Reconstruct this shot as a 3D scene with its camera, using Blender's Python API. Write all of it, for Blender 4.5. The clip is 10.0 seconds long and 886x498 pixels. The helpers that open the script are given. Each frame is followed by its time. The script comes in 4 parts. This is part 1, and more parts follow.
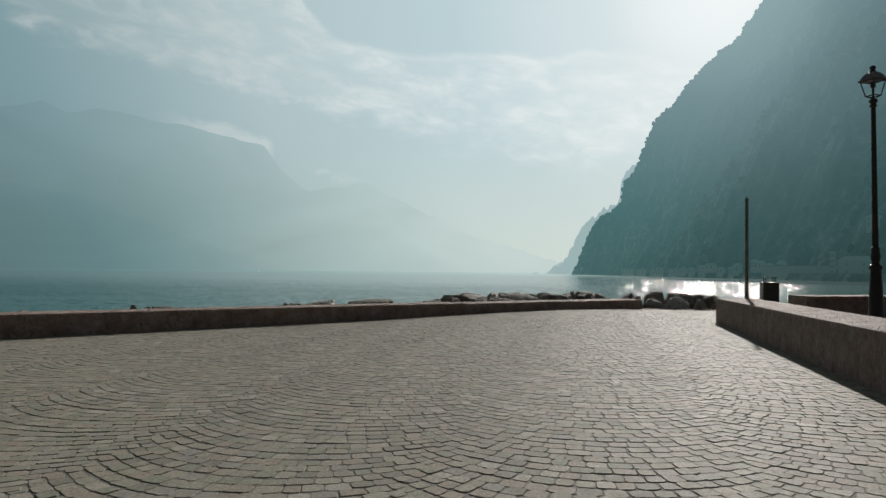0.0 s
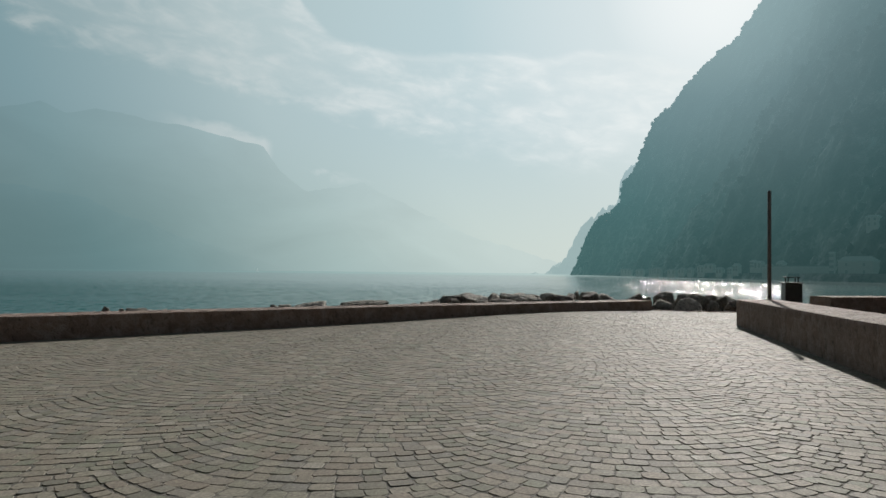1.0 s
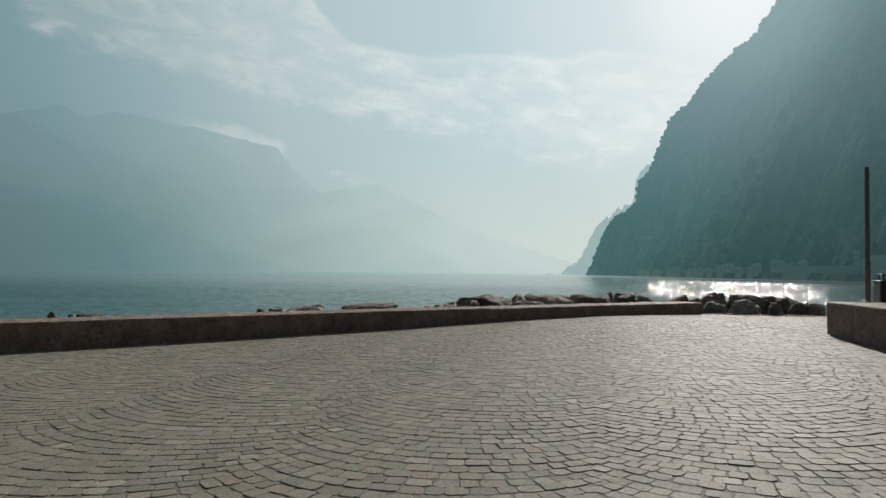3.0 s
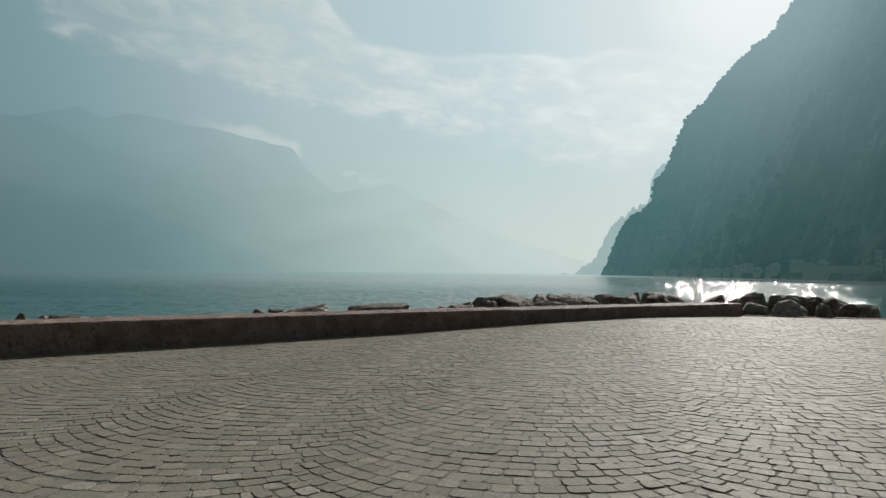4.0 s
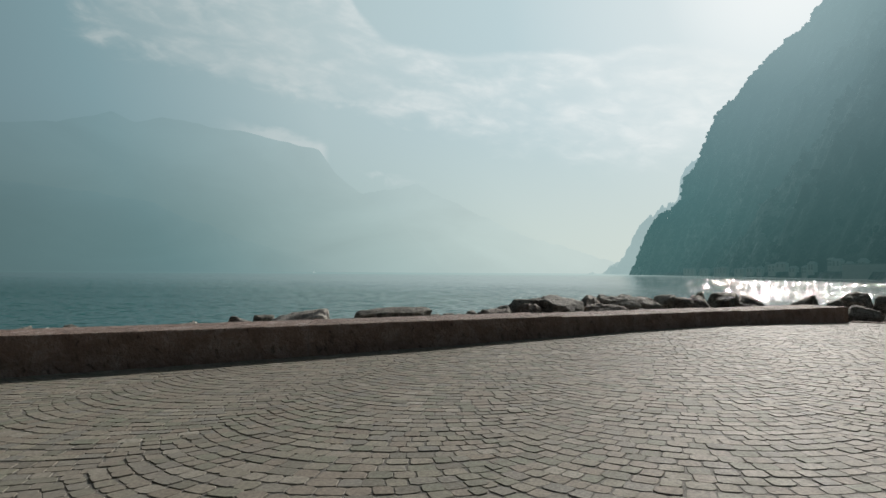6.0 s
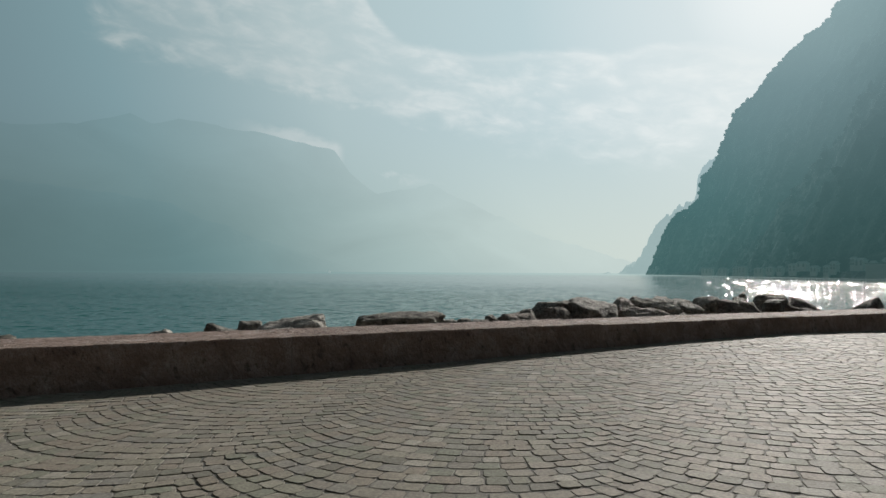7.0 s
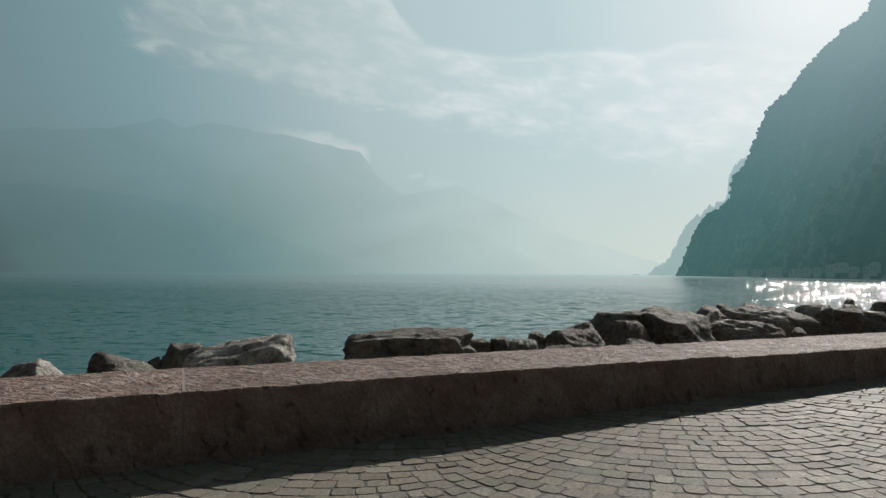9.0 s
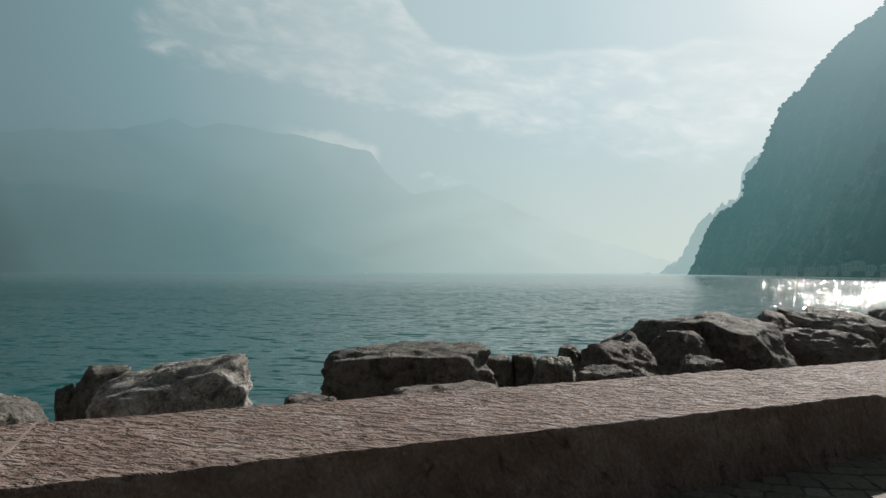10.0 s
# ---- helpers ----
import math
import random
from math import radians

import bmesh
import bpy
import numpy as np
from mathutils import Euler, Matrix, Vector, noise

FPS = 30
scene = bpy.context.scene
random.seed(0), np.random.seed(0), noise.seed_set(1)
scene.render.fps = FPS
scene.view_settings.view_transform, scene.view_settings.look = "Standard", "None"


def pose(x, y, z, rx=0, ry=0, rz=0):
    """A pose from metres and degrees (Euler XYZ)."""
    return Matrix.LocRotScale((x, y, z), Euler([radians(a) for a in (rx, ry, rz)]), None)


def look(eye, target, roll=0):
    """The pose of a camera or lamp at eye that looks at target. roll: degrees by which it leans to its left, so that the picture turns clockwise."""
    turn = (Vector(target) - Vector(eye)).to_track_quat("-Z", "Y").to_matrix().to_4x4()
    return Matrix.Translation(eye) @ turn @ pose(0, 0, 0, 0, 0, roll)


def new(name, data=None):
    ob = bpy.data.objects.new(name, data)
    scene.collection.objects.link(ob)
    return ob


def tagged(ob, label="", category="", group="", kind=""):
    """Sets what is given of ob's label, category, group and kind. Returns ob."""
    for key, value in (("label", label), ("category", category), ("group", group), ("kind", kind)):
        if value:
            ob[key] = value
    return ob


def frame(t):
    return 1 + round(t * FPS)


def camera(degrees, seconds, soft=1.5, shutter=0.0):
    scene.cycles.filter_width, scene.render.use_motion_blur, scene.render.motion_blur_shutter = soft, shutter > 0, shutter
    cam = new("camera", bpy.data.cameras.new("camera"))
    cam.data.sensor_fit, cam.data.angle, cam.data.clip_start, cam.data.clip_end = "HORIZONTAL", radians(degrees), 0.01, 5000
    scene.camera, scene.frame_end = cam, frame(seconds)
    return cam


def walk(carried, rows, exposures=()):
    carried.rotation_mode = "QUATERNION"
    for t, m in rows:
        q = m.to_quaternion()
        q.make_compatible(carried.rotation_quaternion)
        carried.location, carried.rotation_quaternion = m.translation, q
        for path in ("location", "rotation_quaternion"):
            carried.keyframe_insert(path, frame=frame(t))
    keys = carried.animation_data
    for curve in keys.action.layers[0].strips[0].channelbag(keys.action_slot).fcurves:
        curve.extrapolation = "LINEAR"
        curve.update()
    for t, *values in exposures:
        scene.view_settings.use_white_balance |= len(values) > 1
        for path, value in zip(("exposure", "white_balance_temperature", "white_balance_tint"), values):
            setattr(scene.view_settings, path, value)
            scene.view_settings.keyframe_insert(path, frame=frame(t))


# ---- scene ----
cam = camera(70.6, 10.0, soft=1.5)
PATH = [
    (0, (0.291, -1.759, 1.073), (0.318, 0.239, 1.146), 0.6),
    (0.5, (0.3, -1.206, 1.059), (0.333, 0.792, 1.132), 0.6),
    (1, (0.311, -0.626, 1.047), (0.342, 1.372, 1.121), 0.6),
    (1.5, (0.307, 0.013, 1.037), (0.332, 2.011, 1.111), 0.6),
    (2, (0.297, 0.643, 1.023), (0.313, 2.641, 1.097), 0.6),
    (2.5, (0.275, 1.284, 1.003), (0.279, 3.283, 1.079), 0.5),
    (4, (0.218, 3.262, 0.925), (0.159, 5.259, 1.0), 0.5),
    (4.5, (0.175, 3.919, 0.912), (0.096, 5.917, 0.986), 0.5),
    (5, (0.134, 4.608, 0.89), (0.034, 6.605, 0.964), 0.5),
    (5.5, (0.095, 5.378, 0.865), (-0.025, 7.373, 0.94), 0.4),
    (7, (-0.056, 7.638, 0.846), (-0.245, 9.628, 0.92), 0.3),
    (7.5, (-0.106, 8.418, 0.832), (-0.319, 10.405, 0.909), 0.3),
    (8, (-0.175, 9.19, 0.818), (-0.409, 11.174, 0.897), 0.2),
    (8.5, (-0.263, 9.944, 0.818), (-0.516, 11.926, 0.896), 0.2),
    (9, (-0.356, 10.679, 0.824), (-0.627, 12.658, 0.902), 0.3),
    (9.5, (-0.448, 11.469, 0.816), (-0.738, 13.446, 0.896), -0.0),
    (10, (-0.548, 12.233, 0.821), (-0.852, 14.209, 0.896), 0.2),
]
walk(cam, [(t, look(e, g, r)) for t, e, g, r in PATH])

# ---- light ----
SUN_AZ, SUN_EL = radians(25.5), radians(24.0)
SUN_DIR = Vector((math.sin(SUN_AZ) * math.cos(SUN_EL), math.cos(SUN_AZ) * math.cos(SUN_EL), math.sin(SUN_EL)))
sun = new("sun", bpy.data.lights.new("sun", "SUN"))
sun.data.energy, sun.data.angle, sun.data.color = 5.0, radians(0.7), (1.0, 0.945, 0.885)
sun.matrix_world = look(SUN_DIR * 50, (0, 0, 0))
scene.view_settings.exposure = 0.0


class Nodes:
    """Short hand for building a node tree."""

    def __init__(self, tree):
        self.tree = tree
        tree.nodes.clear()

    def node(self, kind, **values):
        n = self.tree.nodes.new(kind)
        for k, v in values.items():
            setattr(n, k, v)
        return n

    def put(self, socket, value):
        if isinstance(value, bpy.types.NodeSocket):
            self.tree.links.new(value, socket)
        elif value is not None:
            if socket.type == "RGBA" and len(value) == 3:
                value = (*value, 1.0)
            socket.default_value = value

    def math(self, op, a, b=None, c=None, clamp=False):
        n = self.node("ShaderNodeMath", operation=op, use_clamp=clamp)
        for i, v in enumerate((a, b, c)):
            self.put(n.inputs[i], v)
        return n.outputs[0]

    def vmath(self, op, a, b=None):
        n = self.node("ShaderNodeVectorMath", operation=op)
        self.put(n.inputs[0], a)
        self.put(n.inputs[1], b)
        return n.outputs["Value" if op in ("DOT_PRODUCT", "LENGTH", "DISTANCE") else "Vector"]

    def ramp(self, fac, stops, mode="LINEAR"):
        n = self.node("ShaderNodeValToRGB")
        n.color_ramp.interpolation = mode
        els = n.color_ramp.elements
        while len(els) < len(stops):
            els.new(0.5)
        for e, (p, c) in zip(els, stops):
            e.position = p
            e.color = (*c, 1.0) if len(c) == 3 else c
        self.put(n.inputs[0], fac)
        return n.outputs[0]

    def smooth(self, x, lo, hi, a=0.0, b=1.0):
        n = self.node("ShaderNodeMapRange", interpolation_type="SMOOTHSTEP")
        for i, v in enumerate((x, lo, hi, a, b)):
            self.put(n.inputs[i], v)
        return n.outputs[0]

    def mix(self, fac, a, b, blend="MIX"):
        n = self.node("ShaderNodeMix", data_type="RGBA", blend_type=blend)
        self.put(n.inputs[0], fac)
        self.put(n.inputs[6], a)
        self.put(n.inputs[7], b)
        return n.outputs[2]

    def noise(self, vec, scale, detail=4.0, rough=0.5, warp=0.0, kind="FBM"):
        n = self.node("ShaderNodeTexNoise", noise_type=kind)
        self.put(n.inputs["Vector"], vec)
        n.inputs["Scale"].default_value, n.inputs["Detail"].default_value = scale, detail
        n.inputs["Roughness"].default_value, n.inputs["Distortion"].default_value = rough, warp
        return n.outputs["Fac"]

    def xyz(self, v):
        n = self.node("ShaderNodeSeparateXYZ")
        self.put(n.inputs[0], v)
        return n.outputs

    def vec(self, x, y, z):
        n = self.node("ShaderNodeCombineXYZ")
        for i, v in enumerate((x, y, z)):
            self.put(n.inputs[i], v)
        return n.outputs[0]


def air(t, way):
    """Colour of the hazy air along a direction: bluer away from the sun, warm and white towards it. Used for the sky,
    and emitted by far surfaces and water as painted haze.
    """
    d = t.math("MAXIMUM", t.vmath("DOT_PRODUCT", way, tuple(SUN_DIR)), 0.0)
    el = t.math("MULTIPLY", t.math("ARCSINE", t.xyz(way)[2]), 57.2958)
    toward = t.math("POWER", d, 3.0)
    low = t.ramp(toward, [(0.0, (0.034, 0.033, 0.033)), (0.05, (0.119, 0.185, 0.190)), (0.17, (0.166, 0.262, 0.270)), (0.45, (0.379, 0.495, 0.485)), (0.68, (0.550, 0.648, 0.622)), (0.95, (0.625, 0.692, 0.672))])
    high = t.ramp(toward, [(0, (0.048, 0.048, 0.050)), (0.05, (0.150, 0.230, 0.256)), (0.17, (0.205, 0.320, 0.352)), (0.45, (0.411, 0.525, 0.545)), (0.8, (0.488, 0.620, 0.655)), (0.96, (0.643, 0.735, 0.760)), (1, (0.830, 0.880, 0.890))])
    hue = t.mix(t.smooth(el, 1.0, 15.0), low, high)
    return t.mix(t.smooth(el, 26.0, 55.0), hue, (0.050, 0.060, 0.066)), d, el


world = bpy.data.worlds.new("sky")
scene.world = world
world.use_nodes = True
w = Nodes(world.node_tree)
way = w.vmath("NORMALIZE", w.node("ShaderNodeTexCoord").outputs["Generated"])
hue, facing, el = air(w, way)
wx, wy, wz = w.xyz(way)
az = w.math("MULTIPLY", w.math("ARCTAN2", wx, wy), 57.2958)
# wind-drawn cloud bank between a falling lower edge and an upper one; edges as (degrees aside, degrees up)
side = w.math("MULTIPLY_ADD", az, 1 / 80, 0.5)


def edge(points):
    out = w.ramp(side, [(p / 80 + 0.5, (e / 40,) * 3) for p, e in points], "B_SPLINE")
    return w.math("MULTIPLY", out, 40.0)


sheet_ = w.vec(w.math("MULTIPLY", az, 0.075), w.math("MULTIPLY", w.math("MULTIPLY_ADD", az, 0.17, el), 0.19), 0.0)
soft = w.noise(sheet_, 1.5, 6.0, 0.55, 0.4)
fine = w.noise(sheet_, 4.0, 7.0, 0.60, 0.6)
# lumps drawn out by the wind, leaning across the bank
lumps = w.noise(w.vec(w.math("MULTIPLY_ADD", el, 0.10, w.math("MULTIPLY", az, 0.13)), w.math("MULTIPLY_ADD", az, -0.05, w.math("MULTIPLY", el, 0.30)), 4.0), 2.0, 6.0, 0.55, 0.5)
puff = w.math("MULTIPLY", w.math("SUBTRACT", w.math("MULTIPLY_ADD", lumps, 0.6, w.math("MULTIPLY", fine, 0.4)), 0.5), 6.0)
lower = edge([(-36, 18.3), (-29, 17.0), (-22, 16.2), (-14, 14.8), (-5, 13.0), (2, 10.8), (9, 9.2), (16, 8.8), (30, 8.8)])
upper = edge([(-40, 34), (-16, 31), (-12.5, 22.4), (-9, 20.4), (-3, 19.3), (3, 19.7), (7, 19.7), (10.5, 18.7), (13, 19.8), (18, 19.0), (22, 17.6), (28, 15.5)])
under = w.smooth(w.math("ADD", w.math("SUBTRACT", el, lower), puff), -0.7, w.smooth(az, -14.0, 6.0, 1.3, 3.6))
rise = w.math("MULTIPLY_ADD", puff, 0.22, w.math("SUBTRACT", upper, el))
over = w.smooth(rise, -0.25, 0.65)
tip = w.math("MULTIPLY", w.smooth(w.math("MULTIPLY_ADD", puff, 0.9, az), -35.6, -32.6), w.smooth(az, 31.0, 22.0))
bank = w.math("MULTIPLY", w.math("MULTIPLY", under, over), tip)
thick = w.smooth(w.math("MULTIPLY_ADD", lumps, 0.55, w.math("MULTIPLY", soft, 0.6)), 0.42, 0.72, 0.42, 1.0)
wisps = w.smooth(w.math("MULTIPLY_ADD", fine, 0.5, w.math("MULTIPLY", soft, 0.5)), 0.42, 0.62, 0.45, 1.0)
thick = w.math("MULTIPLY", thick, wisps)
rim = w.smooth(w.math("ABSOLUTE", w.math("SUBTRACT", rise, 0.55)), 0.75, 0.0)
rim = w.math("MULTIPLY", rim, w.math("MULTIPLY", w.smooth(az, -13.0, -5.0, 0.35, 1.0), w.math("MULTIPLY", w.smooth(az, 25.0, 18.0), w.smooth(az, -16.0, -12.0))))
# a cap of cloud that hugs the ridge, and shreds beyond it
crown = w.math("SUBTRACT", el, w.math("MULTIPLY_ADD", az, -0.14, 9.25))
cap = w.math("MULTIPLY", w.smooth(w.math("MULTIPLY_ADD", puff, 0.6, crown), 0.75, -0.3), w.math("MULTIPLY", w.smooth(w.math("MULTIPLY_ADD", puff, 0.8, az), -25.0, -19.0), w.smooth(az, -14.3, -15.3)))
cap = w.math("MULTIPLY", cap, w.smooth(crown, -2.6, -1.0))
shred = w.smooth(w.math("ADD", w.math("MULTIPLY", w.math("ABSOLUTE", w.math("ADD", az, 9.5)), 0.26), w.math("ABSOLUTE", w.math("SUBTRACT", el, w.math("MULTIPLY_ADD", az, -0.12, 7.4)))), 1.3, 0.2)
cap = w.math("MAXIMUM", cap, w.math("MULTIPLY", shred, w.smooth(lumps, 0.46, 0.62, 0.0, 0.55)))
cover = w.math("MAXIMUM", w.math("MULTIPLY", bank, thick), w.math("MAXIMUM", w.math("MULTIPLY", w.math("MULTIPLY", rim, wisps), 0.9), w.math("MULTIPLY", cap, 0.85)))
lit = w.ramp(facing, [(0.3, (0.285, 0.345, 0.355)), (0.62, (0.450, 0.520, 0.525)), (0.75, (0.545, 0.615, 0.620)), (0.86, (0.670, 0.735, 0.740)), (0.97, (0.768, 0.825, 0.830))])
hue = w.mix(w.math("MULTIPLY", cover, 0.92), hue, lit)
sky = w.node("ShaderNodeTexSky", sky_type="NISHITA", sun_disc=False, sun_elevation=SUN_EL, sun_rotation=SUN_AZ, air_density=1.0, dust_density=1.0)
b1, b2 = w.node("ShaderNodeBackground"), w.node("ShaderNodeBackground")
w.put(b1.inputs[0], sky.outputs[0])
b1.inputs[1].default_value = 0.002
w.put(b2.inputs[0], hue)
b2.inputs[1].default_value = 1.0
both = w.node("ShaderNodeAddShader")
w.put(both.inputs[0], b1.outputs[0])
w.put(both.inputs[1], b2.outputs[0])
w.put(w.node("ShaderNodeOutputWorld").inputs[0], both.outputs[0])


# ---- materials ----
def material(name):
    m = bpy.data.materials.new(name)
    m.use_nodes = True
    t = Nodes(m.node_tree)
    out = t.node("ShaderNodeOutputMaterial")
    p = t.node("ShaderNodeBsdfPrincipled")
    t.put(out.inputs[0], p.outputs[0])
    return m, t, p, out


def bump(t, p, height, strength, distance):
    b = t.node("ShaderNodeBump")
    b.inputs["Strength"].default_value, b.inputs["Distance"].default_value = strength, distance
    t.put(b.inputs["Height"], height)
    t.put(p.inputs["Normal"], b.outputs[0])


def surface(name, stops, scale, fine, rough, relief, stain=(0.6, 0.25), metal=0.0, spec=0.5):
    """A mottled surface: colour stops over two scales of noise, darker stains, and a fine relief in metres."""
    m, t, p, out = material(name)
    at = t.node("ShaderNodeNewGeometry").outputs["Position"]
    big, small = t.noise(at, scale, 5.0, 0.6, 0.4), t.noise(at, fine, 6.0, 0.65)
    col = t.ramp(t.math("MULTIPLY_ADD", small, 0.5, t.math("MULTIPLY", big, 0.5)), stops)
    dark = t.smooth(t.noise(at, scale * 2.7, 4.0, 0.6, 1.0), stain[0], stain[0] + 0.2)
    col = t.mix(t.math("MULTIPLY", dark, stain[1]), col, (0.02, 0.018, 0.015))
    t.put(p.inputs["Base Color"], col)
    t.put(p.inputs["Roughness"], t.math("MULTIPLY_ADD", small, 0.3, rough - 0.15))
    p.inputs["Metallic"].default_value = metal
    p.inputs["Specular IOR Level"].default_value = spec
    bump(t, p, t.math("MULTIPLY_ADD", big, 0.6, small), 1.0, relief)
    return m


def cobble_material():
    m, t, p, out = material("porphyry_setts")
    geo = t.node("ShaderNodeNewGeometry")
    at = geo.outputs["Position"]
    pick = t.math("FRACT", t.math("ADD", geo.outputs["Random Per Island"], t.node("ShaderNodeObjectInfo").outputs["Random"]))
    col = t.ramp(pick, [(0.0, (0.150, 0.142, 0.122)), (0.15, (0.178, 0.190, 0.150)), (0.30, (0.225, 0.212, 0.172)), (0.45, (0.190, 0.188, 0.172)), (0.60, (0.220, 0.192, 0.158)), (0.72, (0.245, 0.236, 0.194)), (0.86, (0.205, 0.178, 0.148)), (1.0, (0.300, 0.290, 0.250))])
    col = t.mix(0.15, col, (0.240, 0.222, 0.182))
    grain = t.noise(at, 58.0, 6.0, 0.72)
    mottle = t.noise(at, 9.0, 4.0, 0.6)
    patch = t.noise(at, 0.45, 5.0, 0.6, 0.6)
    col = t.mix(1.0, col, t.ramp(grain, [(0.28, (0.50, 0.50, 0.50)), (0.72, (1.50, 1.50, 1.50))]), "MULTIPLY")
    col = t.mix(t.smooth(mottle, 0.5, 0.75, 0.0, 0.4), col, (0.15, 0.145, 0.115))
    col = t.mix(t.smooth(patch, 0.45, 0.7, 0.0, 0.45), col, (0.21, 0.19, 0.165))
    t.put(p.inputs["Base Color"], t.mix(1.0, col, (1.0, 0.985, 0.965), "MULTIPLY"))
    t.put(p.inputs["Roughness"], t.math("MULTIPLY_ADD", mottle, 0.25, 0.61))
    p.inputs["Specular IOR Level"].default_value = 0.09
    bump(t, p, t.math("MULTIPLY_ADD", grain, 0.35, mottle), 0.6, 0.003)
    return m


def porphyry_material():
    """Reddish stone: sawn sides with stains, their colour lifted to brighten the shaded face; tops tooled with short
    diagonal chisel cuts, their shade darkened into the colour.
    """
    m, t, p, out = material("red_porphyry")
    geo = t.node("ShaderNodeNewGeometry")
    at = geo.outputs["Position"]
    x, y, z = t.xyz(t.node("ShaderNodeTexCoord").outputs["Object"])
    big, small = t.noise(at, 4.0, 5.0, 0.6, 0.4), t.noise(at, 60.0, 6.0, 0.65)
    col = t.ramp(t.math("MULTIPLY_ADD", small, 0.5, t.math("MULTIPLY", big, 0.5)), [(0.32, (0.11, 0.072, 0.057)), (0.48, (0.235, 0.168, 0.139)), (0.64, (0.42, 0.355, 0.315))])
    shade = t.math("MULTIPLY_ADD", t.node("ShaderNodeObjectInfo").outputs["Random"], 0.30, 0.85)
    col = t.mix(1.0, col, t.vec(shade, shade, shade), "MULTIPLY")
    streak = t.noise(t.vec(t.math("MULTIPLY", x, 2.6), t.math("MULTIPLY", y, 2.6), t.math("MULTIPLY", z, 5.5)), 1.0, 7.0, 0.68, 0.5)
    flank = t.smooth(t.xyz(geo.outputs["Normal"])[2], 0.75, 0.45)
    col = t.mix(t.math("MULTIPLY", t.smooth(streak, 0.48, 0.62, 0.0, 0.50), flank), col, (0.075, 0.042, 0.032))
    # sides painted lighter, for bounced light the shaded wall face lacks
    col = t.mix(t.math("MULTIPLY", flank, 0.34), col, (0.37, 0.245, 0.195))
    spot = t.noise(t.vec(t.math("MULTIPLY_ADD", z, 5.0, t.math("MULTIPLY", x, 13.0)), t.math("MULTIPLY", y, 13.0), t.math("MULTIPLY", z, 8.0)), 1.0, 5.0, 0.62, 0.9)
    col = t.mix(t.math("MULTIPLY", t.smooth(spot, 0.54, 0.72, 0.0, 0.6), flank), col, (0.022, 0.015, 0.012))
    col = t.mix(t.math("MULTIPLY", t.smooth(spot, 0.46, 0.32, 0.0, 0.62), flank), col, (0.42, 0.30, 0.25))
    col = t.mix(t.smooth(t.noise(at, 1.3, 4.0, 0.6, 0.8), 0.55, 0.75, 0.0, 0.35), col, (0.11, 0.085, 0.07))
    along = t.math("SUBTRACT", t.math("MULTIPLY", x, 0.777), t.math("MULTIPLY", y, 0.629))
    across = t.math("ADD", t.math("MULTIPLY", x, 0.629), t.math("MULTIPLY", y, 0.777))
    # rows of long chisel strokes, broken and uneven
    wob, gaps = t.noise(at, 9.0, 4.0, 0.6), t.noise(t.vec(t.math("MULTIPLY", along, 9.0), t.math("MULTIPLY", across, 17.0), 2.0), 1.0, 3.0, 0.6)
    row = t.math("SINE", t.math("MULTIPLY_ADD", wob, 11.0, t.math("MULTIPLY", across, 92.0)))
    chips = t.noise(t.vec(t.math("MULTIPLY", along, 13.0), t.math("MULTIPLY", across, 31.0), 0.0), 1.0, 3.5, 0.62, 0.15)
    cut = t.math("MULTIPLY_ADD", t.smooth(chips, 0.38, 0.58), 0.85, t.math("MULTIPLY", t.math("MAXIMUM", t.smooth(row, -0.9, 0.2), t.smooth(gaps, 0.45, 0.56)), 0.15))
    tooled = t.math("MULTIPLY_ADD", wob, 0.4, cut)
    marks = t.noise(t.vec(t.math("MULTIPLY", x, 30.0), t.math("MULTIPLY", y, 30.0), t.math("MULTIPLY", z, 20.0)), 1.0, 4.0, 0.6, 0.5)
    side = t.math("ADD", t.math("MULTIPLY_ADD", spot, -0.9, marks), t.math("MULTIPLY_ADD", streak, 1.0, t.math("MULTIPLY", small, 0.5)))
    relief = t.node("ShaderNodeMix")
    t.put(relief.inputs[0], flank)
    t.put(relief.inputs[2], t.math("MULTIPLY_ADD", small, 0.25, tooled))
    t.put(relief.inputs[3], side)
    # shadow inside the chisel cuts painted on as a darker colour
    col = t.mix(t.math("MULTIPLY", t.smooth(cut, 0.50, 0.12, 0.0, 0.75), t.math("SUBTRACT", 1.0, flank)), col, (0.07, 0.045, 0.036))
    speck = t.noise(at, 75.0, 3.0, 0.6)
    col = t.mix(t.math("MULTIPLY", t.smooth(speck, 0.56, 0.70, 0.0, 0.55), t.math("SUBTRACT", 1.0, flank)), col, (0.50, 0.43, 0.38))
    col = t.mix(t.math("MULTIPLY", t.smooth(t.noise(at, 22.0, 4.0, 0.6), 0.54, 0.70, 0.0, 0.5), t.math("SUBTRACT", 1.0, flank)), col, (0.27, 0.125, 0.095))
    t.put(p.inputs["Base Color"], col)
    t.put(p.inputs["Roughness"], t.math("MULTIPLY_ADD", small, 0.3, 0.68))
    p.inputs["Specular IOR Level"].default_value = 0.3
    bump(t, p, relief.outputs[0], 1.0, 0.026)
    return m


